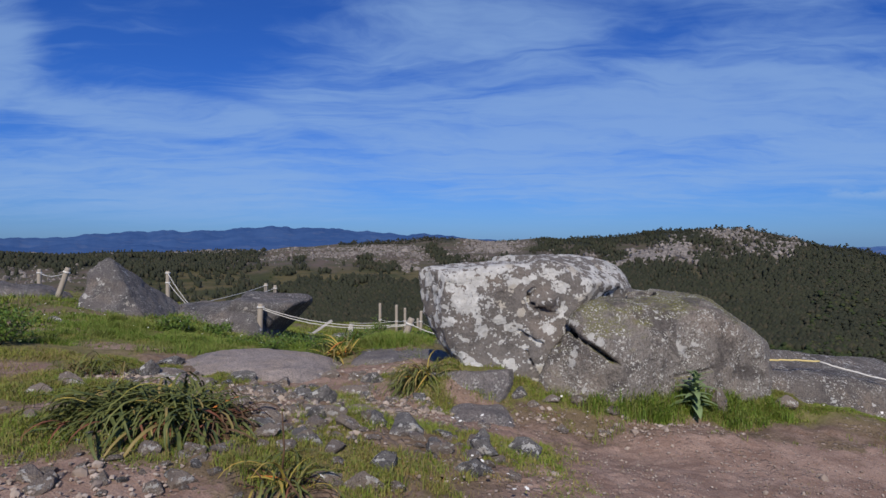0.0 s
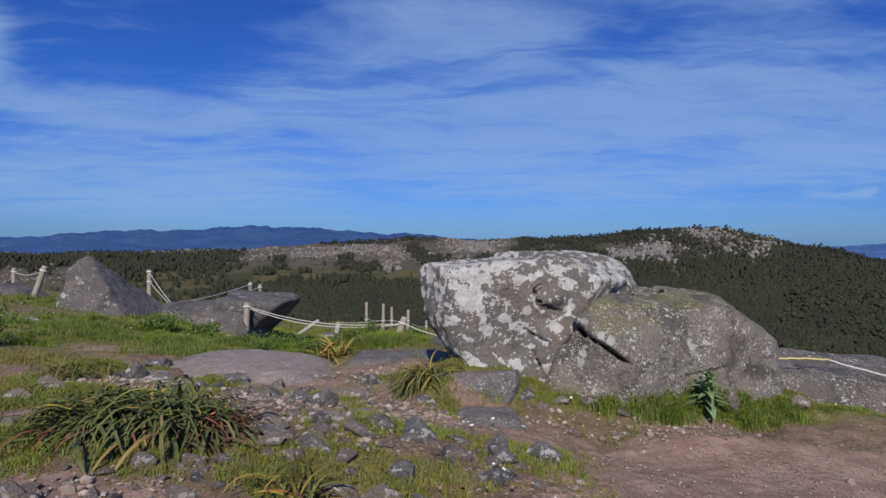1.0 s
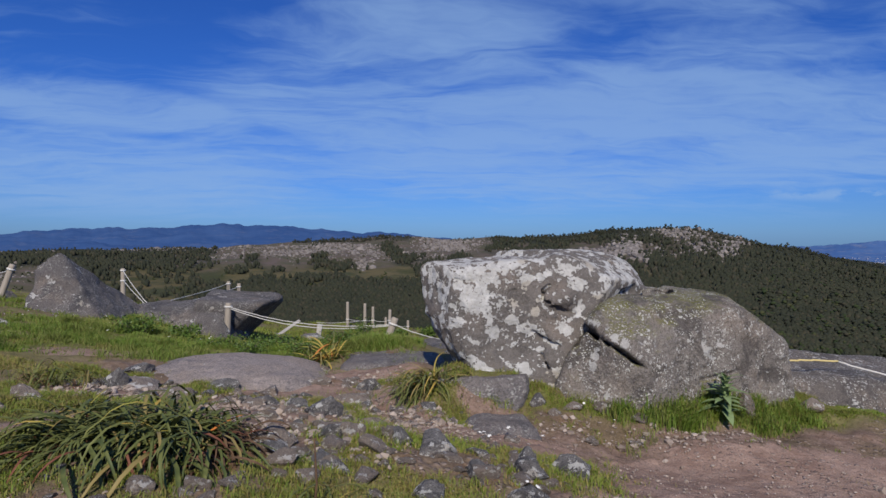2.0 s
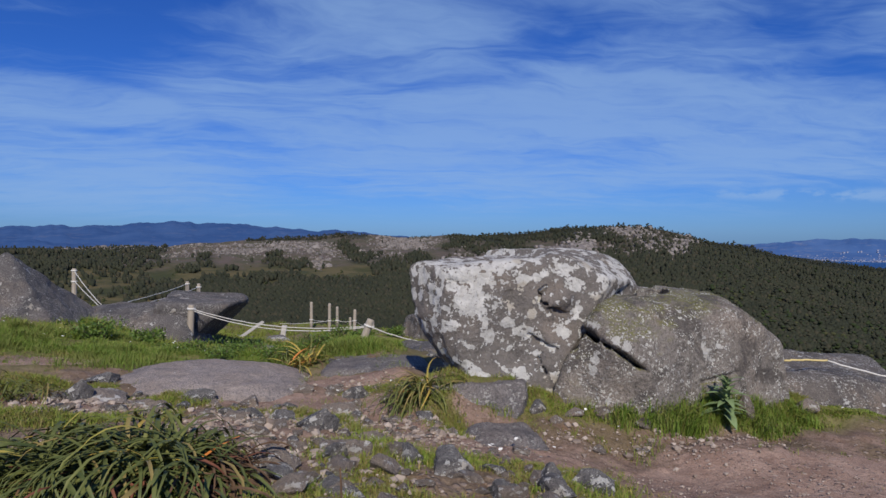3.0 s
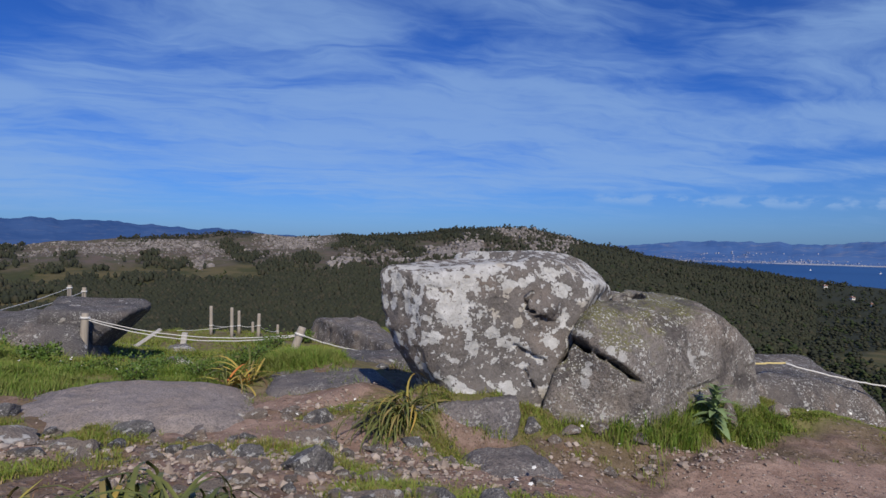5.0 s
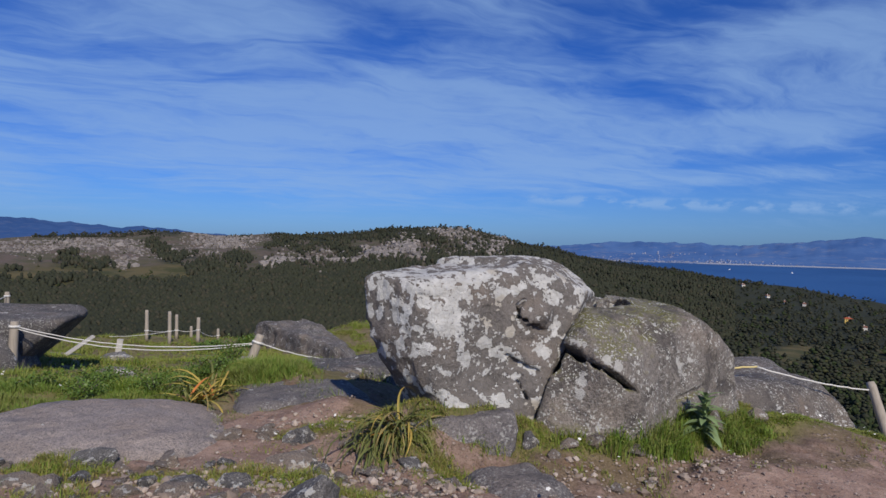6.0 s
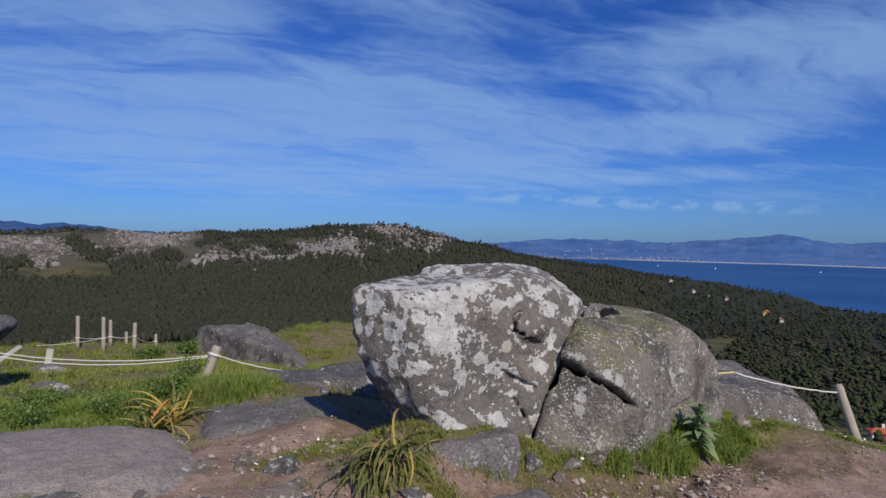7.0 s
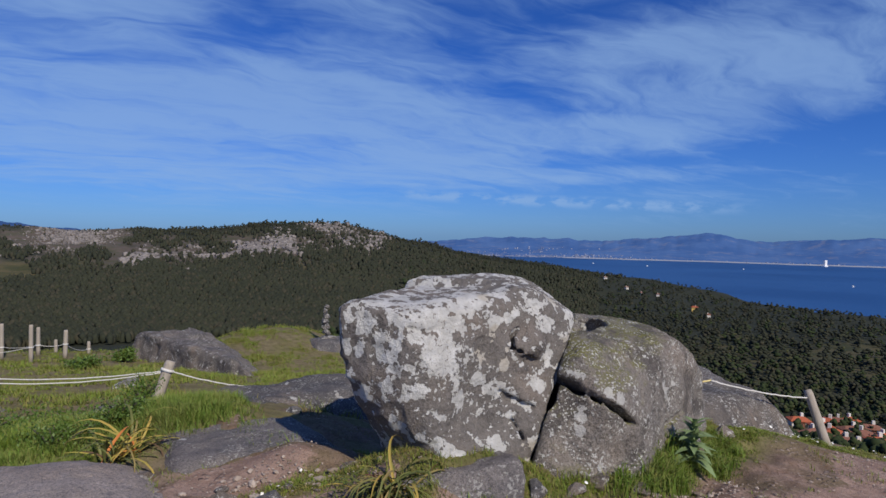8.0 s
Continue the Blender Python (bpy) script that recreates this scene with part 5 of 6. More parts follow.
def strap_plant(crowns, count, mix, label, size=1.0, seed=1, droop=0.0, spread=0.07, sweep=None):
    """A clump of strap-leaved plants: crowns at (x, y); mix: shares of green, withered and yellowing leaves."""
    rng = random.Random(seed)
    x0, y0 = crowns[0]
    z0 = float(height(x0, y0))
    root = new("strap_leaved_plant")
    root.location = (x0, y0, z0)
    tagged(root, label, "plant", "strap-leaved plants")
    kinds = (GREEN, BROWN, GOLD)
    for k in range(count):
        cx, cy = crowns[k % len(crowns)]
        x, y = cx + rng.gauss(0, spread), cy + rng.gauss(0, spread)
        z = float(height(x, y)) - 0.02
        pick = rng.random()
        kind = 0 if pick < mix[0] else 1 if pick < mix[0] + mix[1] else 2
        s = size * rng.uniform(0.65, 1.12)
        tip = rng.uniform(-0.25, 0.75) + droop + (0.35 if kind == 1 else 0)
        m = Matrix.Translation((x - x0, y - y0, z - z0)) @ Euler((0, 0, heading(rng, sweep))).to_matrix().to_4x4() @ Euler((rng.uniform(-0.3, 0.3), tip, 0)).to_matrix().to_4x4() @ Matrix.Scale(s, 4)
        part("leaf", rng.choice(kinds[kind]), root, "", m)
    return root


def leaf_mass(root, crowns, count, kind, size, seed, spread, droop, sweep=None):
    """The leaves of a clump past those that are parts, joined."""
    rng = random.Random(seed)
    vs, fs, n = [], [], 0
    x0, y0, z0 = root.location
    for k in range(count):
        me = kind[k % len(kind)]
        v = np.empty(len(me.vertices) * 3)
        me.vertices.foreach_get("co", v)
        cx, cy = crowns[k % len(crowns)]
        x, y = cx + rng.gauss(0, spread), cy + rng.gauss(0, spread)
        m = Matrix.Translation((x - x0, y - y0, float(height(x, y)) - 0.02 - z0)) @ Euler((0, 0, heading(rng, sweep))).to_matrix().to_4x4() @ Euler((rng.uniform(-0.4, 0.4), rng.uniform(-0.1, 0.9) + droop, 0)).to_matrix().to_4x4() @ Matrix.Scale(size * rng.uniform(0.6, 1.1), 4)
        a = np.array(m)
        vs.append(v.reshape(-1, 3) @ a[:3, :3].T + a[:3, 3])
        fs.append(np.array([p.vertices[:] for p in me.polygons]) + n)
        n += len(vs[-1])
    ob = part("leaves", mesh_np("leaves", np.concatenate(vs), np.concatenate(fs), "leaf_strap" if kind is GREEN else "leaf_brown"), root)
    ob["kind"] = "stuff"


CLUMP = [(-2.0, 4.42), (-2.25, 4.36), (-1.80, 4.46), (-2.12, 4.56), (-2.36, 4.44), (-1.94, 4.34), (-1.72, 4.40)]
clump = strap_plant(CLUMP, 300, (0.72, 0.24, 0.04), "large arching clump of green strap leaves with withered tips", 1.15, 1, 0.18, 0.09, radians(195))
leaf_mass(clump, CLUMP, 800, GREEN, 1.12, 11, 0.10, 0.18, radians(190))
leaf_mass(clump, CLUMP, 420, BROWN, 1.05, 12, 0.12, 0.5, radians(240))
leaf_mass(clump, [(-1.74, 4.36), (-1.62, 4.40), (-1.68, 4.5)], 380, BROWN, 0.95, 13, 0.09, 0.45, radians(-40))
small = strap_plant([(-0.98, 3.58), (-0.84, 3.55), (-0.9, 3.64)], 100, (0.40, 0.42, 0.18), "small strap-leaved plant with reddish withered leaves and a dry stalk", 0.80, 2, 0.3, 0.05)
v, q = tube([(0.05, 0.02, -0.02), (0.07, 0.03, 0.20), (0.06, 0.02, 0.42)], [0.008, 0.006, 0.004], 6)
part("dry_stalk", mesh_np("dry_stalk", v, q, "leaf_brown"), small, "dark dry flower stalk")
strap_plant([(-3.92, 6.98), (-3.67, 7.08), (-4.12, 7.03)], 130, (0.66, 0.34, 0.0), "dark green strap-leaved clump with withered leaves", 0.8, 3, 0.1, 0.09)
strap_plant([(-1.66, 9.22), (-1.5, 9.32)], 64, (0.38, 0.08, 0.54), "strap-leaved plant with yellow and orange leaves", 1.15, 4, 0.1, 0.06)
strap_plant([(-0.28, 7.04), (-0.20, 7.10), (-0.36, 7.10)], 130, (0.84, 0.08, 0.08), "bright green strap-leaved clump under the boulder", 0.92, 5, 0.25, 0.06, radians(230))
strap_plant([(0.34, 9.95), (0.5, 10.0)], 26, (0.95, 0.05, 0.0), "small dark strap-leaved plant by a low rock", 0.5, 6, 0.0, 0.05)
strap_plant([(0.05, 6.98)], 10, (0.2, 0.8, 0.0), "few withered leaves at the foot of the boulder", 0.55, 7, 0.0, 0.03)


def mullein():
    """A woolly rosette plant with broad grey-green leaves up a stem."""
    rng = random.Random(5)
    x, y = 2.72, 6.80
    z = float(height(x, y))
    root = new("mullein_plant")
    root.location = (x, y, z)
    tagged(root, "tall grey-green plant with broad woolly leaves", "plant")
    v, q = tube([(0, 0, -0.03), (0.01, 0, 0.2), (0.02, 0.01, 0.38)], [0.02, 0.016, 0.008], 7)
    part("stem", mesh_np("stem", v, q, "leaf_wool"), root)
    shapes = []
    for s in range(4):
        verts, faces = [], []
        n = 8
        for k in range(n + 1):
            t = k / n
            w = 0.42 * math.sin(math.pi * min(0.12 + 0.88 * t, 0.995)) ** 0.8 * (1 - 0.25 * t)
            zz = 0.32 * t - (0.55 + 0.1 * s) * t * t
            for j, u in enumerate((-1, -0.5, 0, 0.5, 1)):
                verts.append((t, u * w / 2, zz + 0.10 * abs(u) * w + 0.012 * math.sin(9 * t + 3 * u + s)))
        for k in range(n):
            for j in range(4):
                b = 5 * k + j
                faces.append((b, b + 5, b + 6, b + 1))
        shapes.append(mesh_np("leaf", verts, faces, "leaf_wool"))
    for k in range(34):
        t = k / 33
        m = Matrix.Translation((0.02 * t, 0, 0.04 + 0.35 * t)) @ Euler((0, -0.15 - 0.8 * t + rng.uniform(-0.2, 0.2), k * 2.4 + rng.uniform(-0.3, 0.3))).to_matrix().to_4x4() @ Matrix.Scale((0.28 - 0.15 * t) * rng.uniform(0.8, 1.15), 4)
        part("leaf", rng.choice(shapes), root, "", m)


mullein()


def bush(x, y, w, tall, seed, label, mat="bush", leaves=900, leaf=0.05):
    """A low bush: twigs and a crown of many small leaves with an uneven outline."""
    rng = np.random.default_rng(seed)
    z = float(height(x, y))
    root = new("bush")
    root.location = (x, y, z)
    tagged(root, label, "bush", "low bushes")
    twig_v, twig_q, tips = [], [], []
    for k in range(9):
        a, r = rng.uniform(0, 6.28), rng.uniform(0.1, 0.5) * w
        tip = np.array((r * math.cos(a), r * math.sin(a), tall * rng.uniform(0.5, 1.0)))
        v, q = tube([(0, 0, -0.03), tip * (0.5, 0.5, 0.55), tip], [0.012, 0.008, 0.003], 5)
        twig_q.append(q + sum(len(t) for t in twig_v))
        twig_v.append(v)
        tips.append(tip)
    part("twigs", mesh_np("twigs", np.concatenate(twig_v), np.concatenate(twig_q), "bark"), root)
    tips = np.array(tips)
    c = tips[rng.integers(0, 9, leaves)] * rng.uniform(0.35, 1.05, (leaves, 1)) + rng.normal(0, 0.13, (leaves, 3)) * (w, w, tall * 0.8)
    c[:, 2] = np.abs(c[:, 2])
    part("foliage", leaf_cloud(c, leaf, rng, mat), root)


def leaf_cloud(c, leaf, rng, mat):
    """Small pointed leaves, two triangles each, at the points c."""
    n = len(c)
    d = rng.normal(0, 1, (n, 3)) + (0, 0, 0.4)
    d /= np.linalg.norm(d, axis=1)[:, None]
    s = np.cross(d, rng.normal(0, 1, (n, 3)))
    s /= np.linalg.norm(s, axis=1)[:, None]
    size = leaf * rng.uniform(0.6, 1.3, (n, 1))
    v = np.stack([c, c + d * size * 0.5 + s * size * 0.28, c + d * size, c + d * size * 0.5 - s * size * 0.28], 1).reshape(-1, 3)
    return mesh_np("foliage", v, np.arange(4 * n).reshape(-1, 4), mat, False)


bush(-1.15, 10.9, 0.36, 0.40, 1, "dark green leafy bush by a rope post", leaves=900, leaf=0.032)
bush(-4.6, 10.9, 0.7, 0.28, 2, "low dark green weeds before the grey rocks", leaves=900)
bush(-4.0, 11.1, 0.6, 0.24, 3, "low dark green weeds before the grey rocks", leaves=800)
bush(-5.9, 8.3, 1.0, 0.50, 4, "bright green leafy bush in the turf", leaves=1600)
bush(-6.6, 8.9, 0.9, 0.45, 5, "bright green leafy bush in the turf", leaves=1400)
bush(-2.6, 10.9, 0.8, 0.2, 6, "low green weeds in the turf", leaves=1400, leaf=0.035)
bush(-2.0, 12.2, 1.0, 0.24, 7, "low green weeds in the turf", leaves=1800, leaf=0.04)
bush(-2.0, 10.0, 0.7, 0.22, 12, "leafy green weeds in the lush grass", leaves=1300, leaf=0.03)
bush(-2.7, 9.9, 0.6, 0.18, 13, "leafy green weeds in the lush grass", leaves=1100, leaf=0.03)
bush(-1.45, 10.3, 0.6, 0.28, 14, "leafy green weeds in the lush grass", leaves=1300, leaf=0.03)
bush(-3.3, 10.5, 0.7, 0.2, 15, "leafy green weeds in the lush grass", leaves=1100, leaf=0.035)
bush(9.3, 9.6, 1.5, 0.5, 8, "scrub on the slope past the path's edge", leaves=1500, leaf=0.07)
bush(8.2, 12.2, 1.2, 0.7, 9, "reddish dry scrub behind the low rock", "grass_dry", 1500, 0.09)
bush(-0.7, 22.9, 0.9, 0.3, 10, "green bush on the brow of the hill", leaves=1100, leaf=0.08)
bush(0.5, 24.3, 0.9, 0.35, 11, "green bush on the brow of the hill", leaves=1100, leaf=0.08)


def blades(name, pts, tall, wide, blades_each, mat, label, seed, bend=0.5, simple=False):
    """Turf: tufts of blades, curved (three triangles) or simple (one), at the rows (x, y, size) of pts."""
    rng = np.random.default_rng(seed)
    p = np.repeat(pts, blades_each, axis=0)
    n = len(p)
    x = p[:, 0] + rng.normal(0, 0.022, n) * (0.5 + p[:, 2])
    y = p[:, 1] + rng.normal(0, 0.022, n) * (0.5 + p[:, 2])
    z = height(x, y) - 0.015
    a, h = rng.uniform(0, 6.283, n), tall * p[:, 2] * rng.uniform(0.5, 1.25, n)
    lean = bend * rng.uniform(0.15, 1.1, n) * h
    w = wide * rng.uniform(0.7, 1.3, n)
    dx, dy = np.cos(a), np.sin(a)
    base = np.stack([x, y, z], 1)
    side = np.stack([-dy, dx, 0 * dx], 1) * w[:, None] / 2
    mid = base + np.stack([dx * lean * 0.3, dy * lean * 0.3, h * 0.6], 1)
    tip = base + np.stack([dx * lean, dy * lean, h * (1 - 0.25 * bend)], 1)
    if simple:
        v = np.stack([base - side, base + side, tip], 1).reshape(-1, 3)
        f = np.arange(3 * n).reshape(-1, 3)
    else:
        v = np.stack([base - side, base + side, mid + side * 0.8, mid - side * 0.8, tip], 1).reshape(-1, 3)
        k = 5 * np.arange(n)[:, None]
        f = np.concatenate([k + np.array([[0, 1, 2]]), k + np.array([[0, 2, 3]]), k + np.array([[3, 2, 4]])])
    tagged(new("grass", mesh_np(name, v, f, mat, False)), label, "grass", kind="stuff")


PATCH = [(-0.9, 5.25, 0.55, 0.25, 0), (-1.0, 4.45, 0.4, 0.2, 0), (0.2, 4.4, 0.8, 0.5, 0), (-0.4, 4.2, 0.6, 0.5, 0), (-0.1, 3.6, 0.9, 0.4, 0), (-1.6, 3.6, 0.5, 0.4, 0), (-2.6, 4.0, 0.7, 0.7, 0), (0.6, 5.2, 0.5, 0.3, 0), (-4.5, 6.5, 1.2, 1.2, 0), (-3.2, 6.4, 0.9, 0.4, 0), (-0.75, 7.6, 0.4, 0.3, 0), (-0.7, 8.2, 0.4, 0.2, 0),
         (-0.4, 9.7, 0.6, 0.2, 0), (0.3, 10.2, 0.9, 0.25, 0), (-1.6, 7.95, 0.25, 0.15, 0), (-0.35, 7.55, 0.35, 0.4, 0), (0.8, 4.3, 0.4, 0.25, 0)]


def turf():
    rng = np.random.default_rng(3)

    def scatter(n, box, rows, floor=0.0, wobble=0.8, seed=3, keep_off=0.85, gaps=1.3):
        x, y = rng.uniform(box[0], box[1], n), rng.uniform(box[2], box[3], n)
        d = blobs(x, y, rows, wobble, seed) if rows else np.ones(n)
        d = np.maximum(d, floor) * (1 - keep_off * blobs(x, y, BARE))
        d *= np.clip(1 - 0.3 * gaps + gaps * fbm2(x, y, 2.2, 3, seed + 2), 0.03, 1)
        k = rng.random(n) < d
        size = np.clip(0.8 + 0.6 * fbm2(x, y, 1.1, 2, seed + 6) + 0.5 * fbm2(x, y, 4.5, 2, seed + 8), 0.25, 1.6)
        return np.stack([x, y, size], 1)[k]

    blades("lawn", scatter(48000, (-8.0, -0.2, 8.6, 13.6), LAWN, 0.10, gaps=0.5), 0.13, 0.010, 10, "grass_lush", "lush green meadow grass among the rocks", 1, 0.9, True)
    blades("turf_foot", scatter(15000, (-0.8, 7.4, 6.0, 7.9), FOOT, 0.05), 0.085, 0.006, 10, "grass", "green turf along the foot of the boulders", 2, 0.9)
    blades("turf_tall", scatter(5000, (0.9, 4.6, 6.1, 7.5), [(2.0, 6.72, 0.55, 0.16, 5), (3.2, 6.95, 0.7, 0.18, 12)], 0.0, keep_off=0.3, gaps=0.6), 0.17, 0.008, 9, "grass_lush", "taller green grass at the foot of the domed boulder", 14, 0.9)
    blades("turf_bank", scatter(16000, (3.4, 7.6, 6.7, 8.0), [(4.3, 7.35, 0.9, 0.26, 12), (5.7, 7.4, 1.0, 0.28, 0), (7.0, 7.2, 0.5, 0.3, 0)], 0.0, keep_off=0.2, gaps=0.5), 0.10, 0.007, 10, "grass", "green turf with daisies along the low rock", 12, 0.9)

    def patches(n, box, low):
        x, y = rng.uniform(box[0], box[1], n), rng.uniform(box[2], box[3], n)
        d = np.maximum(turf_cover(x, y), low)
        k = rng.random(n) < d
        return np.stack([x, y, np.clip(0.55 + 0.55 * d + 0.4 * fbm2(x, y, 2.1, 2, 71), 0.35, 1.5)], 1)[k]

    blades("turf_patch", patches(26000, (-4.2, 1.3, 2.6, 8.6), 0.03), 0.052, 0.0055, 7, "grass_short", "short patchy yellow-green turf between the stones", 3, 1.0)
    blades("turf_green", patches(24000, (-4.2, 1.3, 2.6, 8.6), 0.0), 0.070, 0.006, 7, "grass", "short green turf between the stones", 8, 0.9)
    blades("turf_side", patches(14000, (-7.0, -4.0, 3.5, 9.5), 0.15), 0.07, 0.008, 6, "grass_short", "short turf beside the stones", 9, 1.0, True)
    blades("turf_back", scatter(42000, (-6.0, 9.0, 10.2, 29.0), None, 1.0, keep_off=0.0), 0.15, 0.018, 8, "grass", "rough green grass on the back of the hilltop", 4, 0.9, True)
    blades("turf_dry", scatter(40000, (-5.0, 7.0, 2.4, 10.0), PATCH + FOOT, 0.40, keep_off=0.8), 0.045, 0.006, 6, "grass_dry", "dry straw-coloured grass among the turf", 5, 1.1, True)
    blades("turf_far_left", scatter(14000, (-20.0, -5.0, 9.0, 26.0), None, 0.9, keep_off=0.3), 0.13, 0.018, 8, "grass", "rough green turf on the hilltop", 6, 0.9, True)
    blades("turf_path", scatter(5000, (0.8, 6.0, 4.0, 6.6), [(4.6, 5.6, 0.7, 0.25, 20), (3.9, 4.6, 0.6, 0.2, 0), (2.9, 5.1, 0.3, 0.12, 0), (5.3, 5.0, 0.8, 0.3, 0)], 0.02, keep_off=0.0), 0.03, 0.005, 8, "grass_dry", "sparse dry tufts on the path", 7, 1.1, True)


turf()


def gravel():
    """Loose grit and pebbles on the bare ground, joined."""
    rng = np.random.default_rng(8)
    n = 38000
    x, y = rng.uniform(-4.2, 6.2, n), rng.uniform(2.6, 8.6, n)
    d = blobs(x, y, BARE, 0.9, 6)
    spots = blobs(x, y, [(-1.5, 6.0, 0.8, 0.8, 0), (-1.0, 6.6, 0.6, 0.6, 0), (-2.0, 3.4, 0.5, 0.4, 0), (-1.9, 6.9, 0.9, 0.4, 0), (-3.2, 6.9, 0.8, 0.4, 0), (-0.8, 7.9, 0.6, 0.3, 0), (-1.0, 5.0, 0.8, 0.8, 0), (-0.3, 6.2, 0.7, 0.6, 0), (1.6, 6.3, 1.2, 0.3, 5)], 0.8, 9)
    k = rng.random(n) < np.clip(0.42 * d + 0.5 * spots, 0, 1)
    x, y = x[k], y[k]
    s = (0.0042 + 0.0032 * spots[k]) * np.exp(rng.normal(0, 0.6, len(x))) * (1 + 1.6 * spots[k] * (rng.random(len(x)) < 0.15))
    s = np.minimum(s, 0.045)
    ico = bmesh.new()
    bmesh.ops.create_icosphere(ico, subdivisions=1, radius=1.0)
    iv = np.array([v.co[:] for v in ico.verts])
    ifc = np.array([[v.index for v in f.verts] for f in ico.faces])
    ico.free()
    m = len(iv)
    v = iv[None] * rng.uniform(0.6, 1.3, (len(x), m, 1)) * (s[:, None, None] * rng.uniform(0.7, 1.4, (len(x), 1, 3)) * (1, 1, 0.7))
    v += np.stack([x, y, height(x, y) + 0.012], 1)[:, None]
    f = (ifc[None] + m * np.arange(len(x))[:, None, None]).reshape(-1, 3)
    tagged(new("gravel", mesh_np("gravel", v.reshape(-1, 3), f, "gravel", False)), "loose pinkish gravel and pebbles on bare earth", "gravel", kind="stuff")


M["gravel"] = plain("gravel_stones", (0.20, 0.155, 0.125), (0.46, 0.39, 0.34), 20.0, island=0.85)
gravel()


def daisies():
    """Small white flower heads over the turf, joined."""
    rng = np.random.default_rng(11)
    pts = []
    for cx, cy, rx, ry, n in ((5.4, 7.3, 1.1, 0.35, 26), (-4.5, 11.3, 2.0, 1.2, 34), (0.2, 4.0, 0.7, 0.4, 9), (0.3, 5.6, 0.5, 0.3, 8), (-6.3, 11.3, 1.4, 0.8, 16), (-0.8, 8.0, 0.4, 0.5, 4), (2.2, 6.5, 1.0, 0.2, 4), (6.8, 6.9, 0.6, 0.5, 12)):
        for _ in range(n):
            pts.append((cx + rng.normal(0, rx * 0.6), cy + rng.normal(0, ry * 0.6)))
    v, f = [], []
    for x, y in pts:
        z = float(height(x, y)) + rng.uniform(0.04, 0.10)
        r = rng.uniform(0.012, 0.019)
        tilt = rng.normal(0, 0.35, 2)
        b = len(v)
        v.append((x, y, z + 0.004))
        for k in range(10):
            a = k * math.pi / 5
            q = r * (1.0 if k % 2 else 0.72)
            v.append((x + q * math.cos(a), y + q * math.sin(a), z + q * (tilt[0] * math.cos(a) + tilt[1] * math.sin(a))))
        f += [(b, b + 1 + k, b + 1 + (k + 1) % 10) for k in range(10)]
    tagged(new("daisies", mesh_np("daisies", v, f, "petal")), "small white daisies scattered in the turf", "flowers", kind="stuff")


daisies()


# ---- the far slopes: woods, rocks, houses ----
def ico_arrays(sub):
    bm = bmesh.new()
    bmesh.ops.create_icosphere(bm, subdivisions=sub, radius=1.0)
    v = np.array([q.co[:] for q in bm.verts])
    f = np.array([[q.index for q in p.verts] for p in bm.faces])
    bm.free()
    return v, f


ICO, ICO_F = ico_arrays(1)
ICO2, ICO2_F = ico_arrays(2)


def tree_shape(seed, clumps, tall, wide, fine=False):
    """A unit tree (height 1): a tapered trunk and a crown of uneven clumps. Verts, faces."""
    rng = np.random.default_rng(seed)
    base_v, base_f = (ICO2, ICO2_F) if fine else (ICO, ICO_F)
    vs = [np.array([(-0.02, -0.012, -0.3), (0.02, -0.012, -0.3), (0, 0.024, -0.3), (0, 0, 0.4)])]
    fs = [np.array([(0, 1, 3), (1, 2, 3), (2, 0, 3)])]
    count = 4
    for k in range(clumps):
        s = k / max(clumps - 1, 1)
        a = rng.uniform(0, 6.283)
        r = wide * rng.uniform(0.2, 0.85) * (1 - 0.7 * s)
        c = np.array((r * math.cos(a), r * math.sin(a), 0.30 + 0.45 * s))
        size = wide * rng.uniform(0.36, 0.60) * (1 - 0.22 * s)
        v = base_v * rng.uniform(0.6, 1.3, (len(base_v), 1)) * size * (1, 1, tall * rng.uniform(0.8, 1.2)) + c
        vs.append(v)
        fs.append(base_f + count)
        count += len(v)
    return np.concatenate(vs), np.concatenate(fs)


def spire_shape(seed, wide):
    """A unit pine (height 1): a bare stem and one ragged narrow crown. Verts, faces."""
    rng = np.random.default_rng(seed)
    sides = 4
    vs = [np.array([(-0.02, -0.012, -0.3), (0.02, -0.012, -0.3), (0, 0.024, -0.3), (0, 0, 0.4)])]
    fs = [np.array([(0, 1, 3), (1, 2, 3), (2, 0, 3)])]
    rings = [(0.12, 0.8), (0.62, 1.0)]
    for z, w in rings:
        a = np.arange(sides) * 6.283 / sides + rng.uniform(0, 1.5)
        r = wide * w * rng.uniform(0.6, 1.35, sides)
        vs.append(np.stack([r * np.cos(a), r * np.sin(a), z + rng.uniform(-0.12, 0.12, sides)], 1))
    vs.append(np.array([(rng.uniform(-0.06, 0.06), rng.uniform(-0.06, 0.06), 1.0)]))
    top = 4 + sides * len(rings)
    for k in range(sides):
        b, c = 4 + k, 4 + (k + 1) % sides
        fs += [np.array([(b, c, c + sides), (b, c + sides, b + sides), (b + sides, c + sides, top)])]
    return np.concatenate(vs), np.concatenate(fs)


